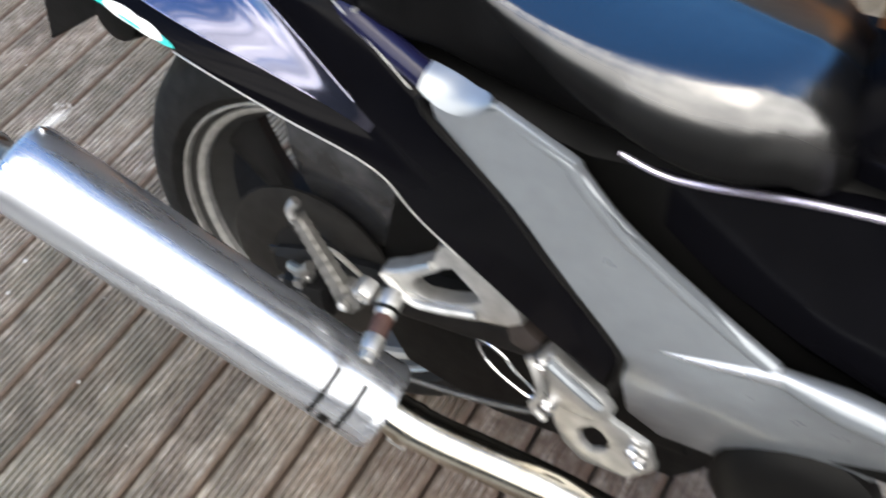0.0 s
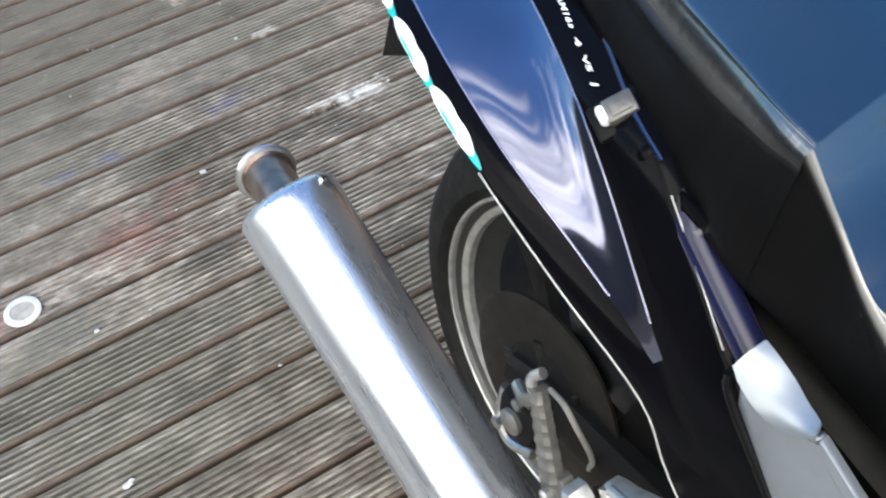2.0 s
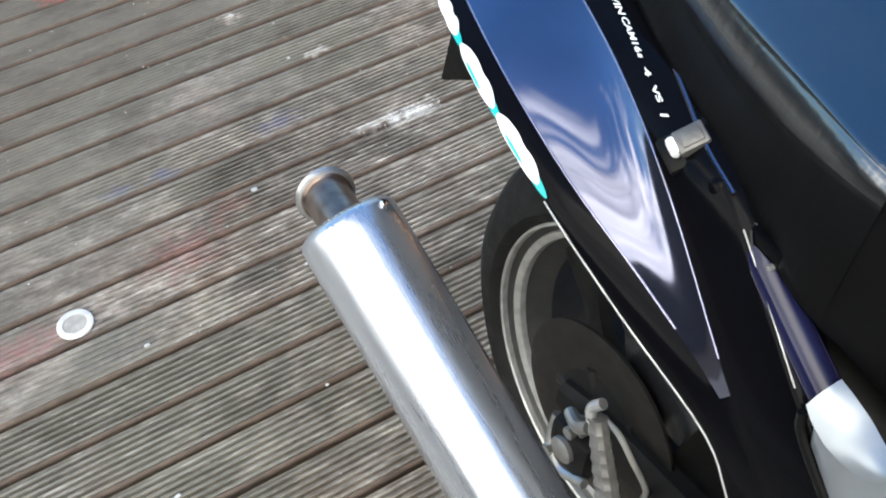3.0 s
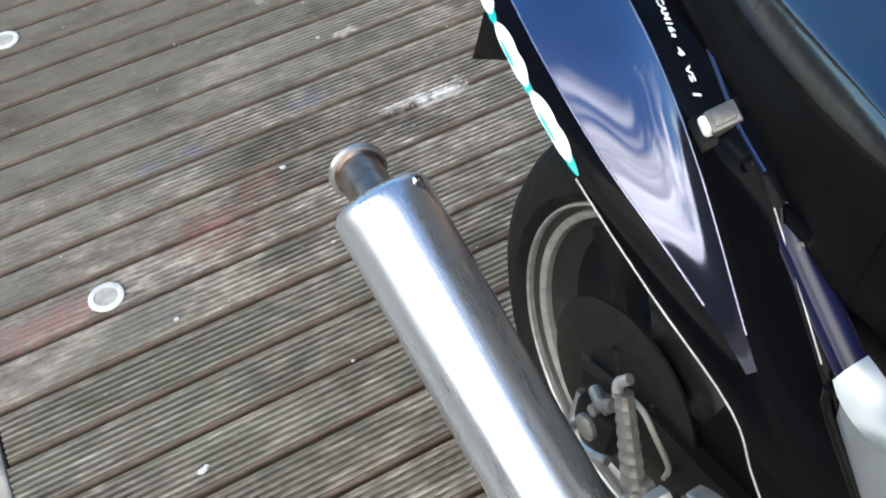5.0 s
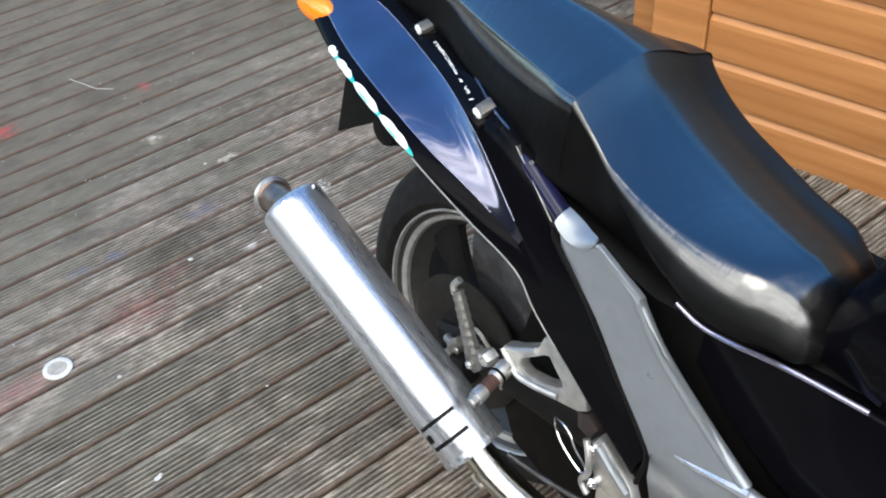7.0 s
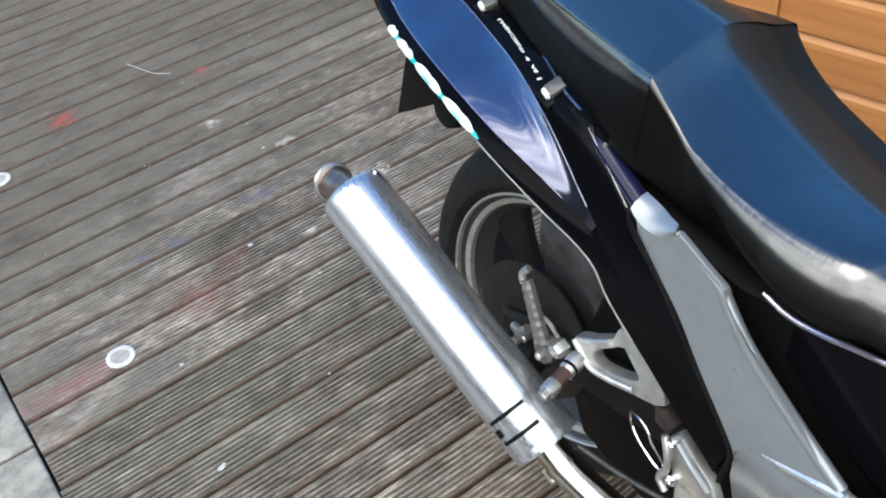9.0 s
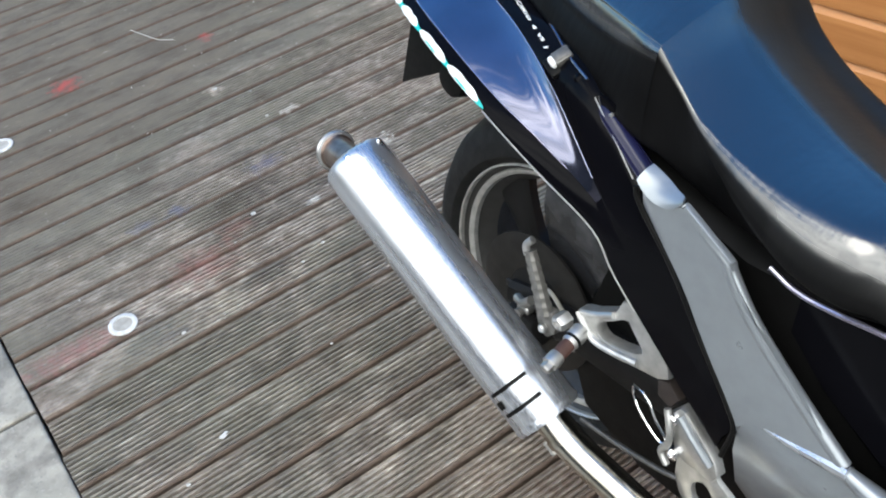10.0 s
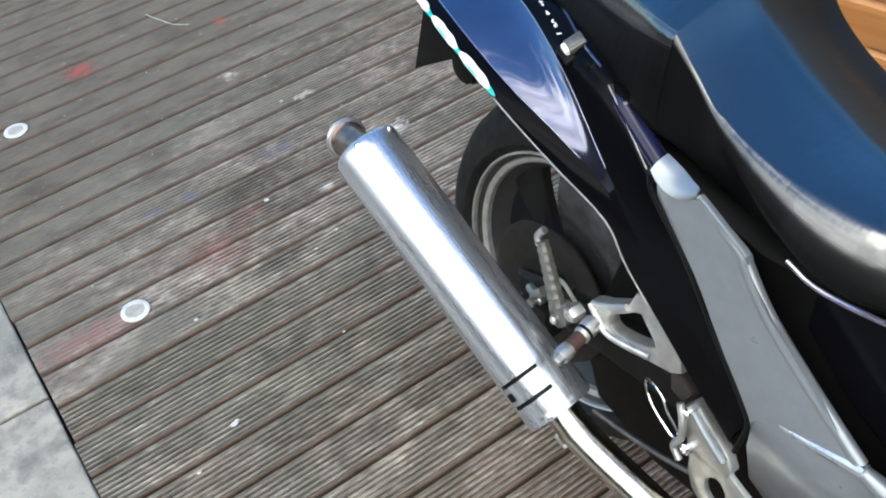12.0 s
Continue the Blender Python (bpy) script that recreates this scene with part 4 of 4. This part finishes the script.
part("brake_lever_link", tube([B(0.366, 0.246, 0.478), B(0.377, 0.25, 0.455), B(0.380, 0.25, 0.430), B(0.372, 0.25, 0.408), B(0.384, 0.25, 0.392)], 0.0048, 10), CAST, bike)
part("rubber_block", plate([(0.335, 0.497), (0.352, 0.505), (0.372, 0.488), (0.362, 0.465), (0.340, 0.472)], 0.235, 0.03, 0.004), BROWN, bike, "dark brown rubber block")
part("frame_lug", plate([(0.30, 0.46), (0.36, 0.52), (0.46, 0.45), (0.50, 0.38), (0.52, 0.30), (0.42, 0.30)], 0.17, 0.05, 0.005), PLASTIC, bike)
part("engine_cover", spin([(0, 0), (0, 0.085), (0.02, 0.085), (0.035, 0.07), (0.04, 0.045), (0.04, 0)], B(0.63, 0.17, 0.33), B(0.63, 0.5, 0.33), 40), PLASTIC, bike, "round dark engine cover")

# ---------------------------------------------------------------- deck
def deck_material():
    """Weathered grooved softwood: silver-grey grain, brown where it is damp, with old paint splashes and shade painted
    under the motorcycle.
    """
    m = bpy.data.materials.new("weathered_deck_wood")
    m.use_nodes = True
    n, l = m.node_tree.nodes, m.node_tree.links
    p = n["Principled BSDF"]
    geo, info = n.new("ShaderNodeNewGeometry"), n.new("ShaderNodeObjectInfo")

    def noise_at(scale, stretch, detail=6, offset=True):
        mp = n.new("ShaderNodeMapping")
        mp.inputs["Scale"].default_value = stretch
        l.new(geo.outputs["Position"], mp.inputs[0])
        if offset:
            cx = n.new("ShaderNodeCombineXYZ")
            mul = n.new("ShaderNodeMath")
            mul.operation = "MULTIPLY"
            mul.inputs[1].default_value = 37.0
            l.new(info.outputs["Random"], mul.inputs[0])
            l.new(mul.outputs[0], cx.inputs[0]), l.new(mul.outputs[0], cx.inputs[2])
            l.new(cx.outputs[0], mp.inputs["Location"])
        t = n.new("ShaderNodeTexNoise")
        t.inputs["Scale"].default_value, t.inputs["Detail"].default_value, t.inputs["Roughness"].default_value = scale, detail, 0.65
        l.new(mp.outputs[0], t.inputs[0])
        return t.outputs[0]

    def ramp(fac, stops):
        r = n.new("ShaderNodeValToRGB")
        while len(r.color_ramp.elements) < len(stops):
            r.color_ramp.elements.new(0.5)
        for e, (pos, c) in zip(r.color_ramp.elements, stops):
            e.position, e.color = pos, (*c, 1)
        l.new(fac, r.inputs[0])
        return r.outputs[0]

    def mix(fac, a, b, kind="MIX"):
        x = n.new("ShaderNodeMix")
        x.data_type, x.blend_type = "RGBA", kind
        if isinstance(fac, float):
            x.inputs[0].default_value = fac
        else:
            l.new(fac, x.inputs[0])
        for k, c in ((6, a), (7, b)):
            if isinstance(c, tuple):
                x.inputs[k].default_value = (*c, 1)
            else:
                l.new(c, x.inputs[k])
        return x.outputs[2]

    grain = noise_at(58, (0.4, 1.2, 1))
    col = ramp(grain, [(0.28, (0.10, 0.078, 0.066)), (0.44, (0.23, 0.198, 0.174)), (0.57, (0.37, 0.335, 0.30)), (0.70, (0.60, 0.56, 0.51))])
    warm = noise_at(2.3, (0.7, 1.2, 1), 4)
    col = mix(ramp(warm, [(0.45, (0, 0, 0)), (0.70, (0.4, 0.4, 0.4))]), col, (0.25, 0.17, 0.125))
    patch = noise_at(9.0, (0.9, 1.0, 1), 6)
    col = mix(ramp(patch, [(0.46, (0, 0, 0)), (0.60, (0.65, 0.65, 0.65))]), col, (0.10, 0.088, 0.076))
    moss = noise_at(1.6, (1, 1, 1), 4, False)
    col = mix(ramp(moss, [(0.45, (0, 0, 0)), (0.66, (0.7, 0.7, 0.7))]), col, (0.20, 0.20, 0.165))
    tone = n.new("ShaderNodeMapRange")
    tone.inputs["To Min"].default_value, tone.inputs["To Max"].default_value = 0.76, 1.10
    l.new(info.outputs["Random"], tone.inputs[0])
    gray = n.new("ShaderNodeCombineColor")
    for k in range(3):
        l.new(tone.outputs[0], gray.inputs[k])
    col = mix(1.0, col, gray.outputs[0], "MULTIPLY")
    # the boards farther from the wheel turn duller and browner, in ragged patches
    place, far, cloud = n.new("ShaderNodeVectorMath"), n.new("ShaderNodeMath"), noise_at(3.2, (1, 1, 1), 6, False)
    place.operation, far.operation = "DOT_PRODUCT", "MULTIPLY_ADD"
    place.inputs[1].default_value = (-0.42, 0.9, 0)
    far.inputs[1].default_value = 0.9
    l.new(geo.outputs["Position"], place.inputs[0])
    l.new(cloud, far.inputs[0]), l.new(place.outputs["Value"], far.inputs[2])
    col = mix(ramp(far.outputs[0], [(0.30, (0, 0, 0)), (0.84, (0.82, 0.82, 0.82))]), col, mix(cloud, (0.088, 0.082, 0.062), (0.152, 0.142, 0.114)))
    col = mix(ramp(far.outputs[0], [(0.85, (0, 0, 0)), (1.0, (0.55, 0.55, 0.55))]), col, (0.105, 0.086, 0.066))
    blotch = noise_at(11, (0.6, 1.3, 1), 5, False)
    col = mix(1.0, col, ramp(blotch, [(0.30, (0.62, 0.59, 0.55)), (0.5, (1.0, 1.0, 1.0)), (0.7, (1.22, 1.20, 1.15))]), "MULTIPLY")
    fleck = noise_at(95, (0.5, 1, 1), 3, False)
    col = mix(ramp(fleck, [(0.66, (0, 0, 0)), (0.74, (0.6, 0.6, 0.6))]), col, (0.44, 0.42, 0.40))
    # the rounded front edge of each board has kept its brown
    own, sep, edge = n.new("ShaderNodeTexCoord"), n.new("ShaderNodeSeparateXYZ"), n.new("ShaderNodeMapRange")
    l.new(own.outputs["Object"], sep.inputs[0]), l.new(sep.outputs[1], edge.inputs[0])
    edge.inputs["From Min"].default_value, edge.inputs["From Max"].default_value = -0.0375, -0.0395
    edge.inputs["To Max"].default_value = 0.8
    col = mix(edge.outputs[0], col, ramp(grain, [(0.3, (0.045, 0.029, 0.021)), (0.7, (0.13, 0.08, 0.055))]))
    # old paint: centre, half sizes, colour, how much covers; the first two are brown boards, the second darkened to
    # paint in the shade under the motorcycle
    drips_and_shade = [((0.28, -0.98), (0.75, 0.42), (0.185, 0.138, 0.108), 0.65), ((0.62, -1.10), (0.42, 0.36), (0.070, 0.041, 0.029), 0.8), ((0.228, 1.04), (0.06, 0.05), (0.42, 0.06, 0.055), 0.7), ((0.65, 0.99), (0.03, 0.035), (0.40, 0.07, 0.065), 0.6), ((-0.11, 0.035), (0.20, 0.055), (0.31, 0.125, 0.13), 0.45), ((0.22, 0.09), (0.11, 0.09), (0.31, 0.14, 0.13), 0.40), ((0.05, 0.028), (0.02, 0.014), (0.03, 0.025, 0.02), 0.8), ((0.33, 0.16), (0.06, 0.05), (0.30, 0.12, 0.10), 0.3), ((0.05, -0.02), (0.12, 0.06), (0.11, 0.115, 0.105), 0.55), ((0.12, -0.42), (0.10, 0.05), (0.06, 0.055, 0.05), 0.45),
             ((0.16, 0.31), (0.05, 0.03), (0.10, 0.11, 0.17), 0.6), ((0.25, 0.31), (0.05, 0.025), (0.11, 0.12, 0.2), 0.6), ((0.50, 0.325), (0.075, 0.04), (0.12, 0.125, 0.21), 0.6), ((0.74, 0.20), (0.10, 0.03), (0.78, 0.77, 0.74), 0.9), ((0.755, 0.197), (0.07, 0.016), (0.8, 0.79, 0.77), 1.0), ((0.67, 0.214), (0.09, 0.009), (0.7, 0.69, 0.66), 0.8),
             ((0.30, -0.02), (0.12, 0.035), (0.05, 0.05, 0.05), 0.5), ((0.06, -0.06), (0.10, 0.03), (0.09, 0.085, 0.09), 0.5), ((0.525, 0.122), (0.03, 0.015), (0.75, 0.73, 0.7), 0.8), ((0.547, 0.712), (0.03, 0.03), (0.6, 0.52, 0.45), 0.7), ((0.66, 0.489), (0.035, 0.018), (0.65, 0.62, 0.58), 0.7), ((0.0, 1.45), (0.12, 0.06), (0.35, 0.08, 0.08), 0.5)]
    rag = noise_at(42, (1, 1, 1), 5, False)
    for (cx, cy), (sx, sy), colour, cover in drips_and_shade:
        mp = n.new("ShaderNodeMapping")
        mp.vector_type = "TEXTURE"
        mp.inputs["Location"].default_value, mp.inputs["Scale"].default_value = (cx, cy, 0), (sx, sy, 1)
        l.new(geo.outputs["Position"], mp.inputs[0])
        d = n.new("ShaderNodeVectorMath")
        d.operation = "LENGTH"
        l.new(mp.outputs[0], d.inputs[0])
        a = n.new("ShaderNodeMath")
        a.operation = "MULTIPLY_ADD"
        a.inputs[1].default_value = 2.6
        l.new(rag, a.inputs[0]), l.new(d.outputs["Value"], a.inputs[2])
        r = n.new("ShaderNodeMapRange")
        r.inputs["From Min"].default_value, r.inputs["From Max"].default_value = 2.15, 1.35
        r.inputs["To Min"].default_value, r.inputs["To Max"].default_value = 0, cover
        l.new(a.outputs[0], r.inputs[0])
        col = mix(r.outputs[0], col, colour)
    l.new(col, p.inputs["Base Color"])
    p.inputs["Roughness"].default_value = 0.72
    bp = n.new("ShaderNodeBump")
    bp.inputs["Strength"].default_value, bp.inputs["Distance"].default_value = 0.5, 0.002
    l.new(noise_at(60, (0.12, 2.5, 1)), bp.inputs["Height"]), l.new(bp.outputs[0], p.inputs["Normal"])
    return m


DECK = deck_material()


def board_mesh(name, x0, x1, grooves=7, depths=((-9, 0.0085),)):
    """One grooved board lying along x, its middle on y = 0 and its ridges at z = 0. depths: how deep the grooves are from each x on."""
    def profile(deep):
        prof = [(-0.0455, -0.026), (-0.0455, -0.0085), (-0.0448, -0.0050), (-0.0432, -0.0024), (-0.0408, -0.0012), (-0.0388, -min(0.0025, deep))]
        pitch = 0.0825 / grooves
        for k in range(grooves):
            y = -0.0388 + pitch * k
            prof += [(y + pitch * 0.06, -deep), (y + pitch * 0.12, -deep * 0.12), (y + pitch * 0.2, 0.0), (y + pitch * 0.42, 0.0), (y + pitch * 0.5, -deep * 0.12), (y + pitch * 0.55, -deep)]
        return prof + [(0.0438, -0.0012), (0.0452, -0.005), (0.0452, -0.026)]

    places = [x0, *(x for x, _ in depths if x0 < x < x1), x1]
    deep_at = lambda x: max((q for q in depths if q[0] <= x), default=depths[0], key=lambda q: q[0])[1]
    verts = [(x, y, z) for x in places for y, z in profile(deep_at(x))]
    n = len(verts) // len(places)
    faces = [tuple(range(n))[::-1], tuple(range(len(verts) - n, len(verts)))]
    for j in range(len(places) - 1):
        faces += [(j * n + i, j * n + i + 1, j * n + n + i + 1, j * n + n + i) for i in range(n - 1)] + [(j * n + n - 1, j * n, j * n + n, j * n + 2 * n - 1)]
    me = bpy.data.meshes.new(name)
    me.from_pydata(verts, [], faces)
    me.materials.append(DECK)
    return me


deck = tagged(new("deck"), "weathered grooved softwood decking with old paint splashes", "deck", kind="structure")
bm = bmesh.new()
box(bm, -0.222, 4.0, -3.4, 6.4, -0.09, -0.055)
part("deck_frame", bm, EARTH, deck, "dark frame below the boards", smooth=False)
whole, first, second = board_mesh("board", -0.225, 4.0), board_mesh("board", -0.225, 0.3895), board_mesh("board", 0.3925, 4.0)
graded = board_mesh("board", -0.225, 4.0, depths=((-9, 0.0022), (0.12, 0.0045), (0.30, 0.0085)))
clogged = board_mesh("board", -0.225, 4.0, depths=((-9, 0.0018), (0.15, 0.0030), (0.45, 0.0080)))
worn = board_mesh("board", -0.225, 4.0, depths=((-9, 0.0014), (0.45, 0.0018), (0.9, 0.0060)))
silted = board_mesh("board", -0.225, 4.0, depths=((-9, 0.0012), (1.0, 0.0016), (1.6, 0.0050)))
rng = random.Random(4)
def gap(i):
    """Where the gap beyond the i-th board lies: the boards further off are a little narrower."""
    return 0.1 * i if i <= 0 else 0.097 * i - 0.0006 * i * i if i <= 8 else 0.7376 + 0.0874 * (i - 8)


for i in range(-34, 72):
    y = (gap(i) + gap(i - 1)) / 2
    split = i % 7 == 3 and abs(i) > 20
    for me in (first, second) if split else (silted if y > 0.72 else worn if y > 0.42 else clogged if y > 0.12 else graded if y > -0.15 else whole,):
        ob = new("board", me)
        ob.parent = deck
        ob.location = (rng.uniform(-0.002, 0.002), y + rng.uniform(-0.001, 0.001), rng.uniform(-0.0012, 0.0008))
        ob.scale = (1, (gap(i) - gap(i - 1)) / 0.1, 1)
        ob.rotation_euler = (rng.uniform(-0.01, 0.01), 0, rng.uniform(-0.0006, 0.0006))


def deck_light(x, y):
    thing = tagged(new("deck_light"), "small round white-rimmed light set flush in the deck", "deck light", group="deck lights")
    thing.location = (x, y, 0.0012)
    part("rim", spin([(0.0, 0.0205), (0.004, 0.0215), (0.0035, 0.023), (0.004, 0.0285), (0.0025, 0.0315), (0.0, 0.032)], (0, 0, 0), (0, 0, 1), 40, x_hint=(1, 0, 0)), DULLWHITE, thing, "dusty white plastic rim")
    part("lens", spin([(0.0012, 0.0), (0.0022, 0.012), (0.0015, 0.021)], (0, 0, 0), (0, 0, 1), 32, x_hint=(1, 0, 0)), LENS, thing, "dusty grey lens")


deck_light(0.0, 0.040)
deck_light(-0.006, 0.880)
bm = bmesh.new()
splash = [(0.64 + 0.17 * q + rng.uniform(-0.02, 0.02), 0.215 - 0.035 * q + rng.gauss(0, 0.010), rng.uniform(0.0008, 0.0028)) for q in (rng.random() for _ in range(34))]
splash += [(rng.uniform(-0.2, 1.0), rng.uniform(-0.6, 1.1), rng.uniform(0.0008, 0.0022)) for _ in range(34)]
for x, y, r in ((0.039, -0.363, 0.0065), (0.047, -0.358, 0.004), (0.093, -0.068, 0.0045), (0.461, -0.026, 0.0045), (0.395, -0.051, 0.004), (0.60, 0.50, 0.004), (0.55, 0.715, 0.006), (0.386, 0.172, 0.006), (0.165, -0.085, 0.002), (0.185, -0.078, 0.002), (0.32, -0.30, 0.003), (-0.06, -0.42, 0.004), *splash):
    g = bmesh.ops.create_icosphere(bm, subdivisions=2, radius=1)["verts"]
    for v in g:
        v.co *= 1 + 0.35 * noise.noise(v.co * 1.3 + Vector((x * 50, y * 50, 0)))
    bmesh.ops.transform(bm, verts=g, matrix=Matrix.Translation((x, y, 0.0)) @ Matrix.Diagonal((r * 1.2, r * 0.9, 0.0014, 1)))
tube([(0.496, 1.192, 0.0005), (0.52, 1.122, 0.0008), (0.538, 1.077, 0.0006), (0.573, 1.042, 0.0005)], 0.0013, 6, 6, bm)
tagged(new("paint_specks", mesh_of("paint_specks", bm, CHALK)), "dried white paint specks on the deck boards", "paint", kind="stuff")

# paving slabs beside the deck
pavement = tagged(new("pavement"), "pale grey concrete paving slabs with dark stains", "pavement", kind="structure")
bm = bmesh.new()
box(bm, -1.44, -0.229, -4.4, 5.5, -0.06, -0.012)
part("bedding", bm, EARTH, pavement, "dark joints between the slabs", smooth=False)
bm = bmesh.new()
box(bm, 0, 0.593, 0, 0.593, -0.05, 0, 0.005)
slab = mesh_of("slab", bm, CONCRETE, False)
for i in range(2):
    for j in range(-7, 9):
        ob = new("slab", slab)
        ob.parent = pavement
        ob.location = (-0.2245 - 0.598 - 0.602 * i, -0.056 + 0.602 * j, rng.uniform(-0.003, 0.001))

# cladding boards of the shed
bm = bmesh.new()
prof = [(0.03, 0.0), (0.006, 0.001), (0.0, 0.006), (-0.001, 0.02), (-0.001, 0.095), (0.0, 0.106), (0.008, 0.112), (0.011, 0.116), (0.013, 0.1225), (0.03, 0.1225)]
a = [bm.verts.new((x, -5.0, z)) for x, z in prof]
b = [bm.verts.new((x, 0.298, z)) for x, z in prof]
for i in range(len(prof) - 1):
    bm.faces.new((a[i], a[i + 1], b[i + 1], b[i]))
bm.faces.new(a[::-1]), bm.faces.new(b)
plank = mesh_of("plank", bm, CLAD, False)
for k in range(5):
    ob = new("plank", plank)
    ob.parent = wall
    ob.location = (rng.uniform(-0.001, 0.001), 0, -0.018 + 0.1228 * k)
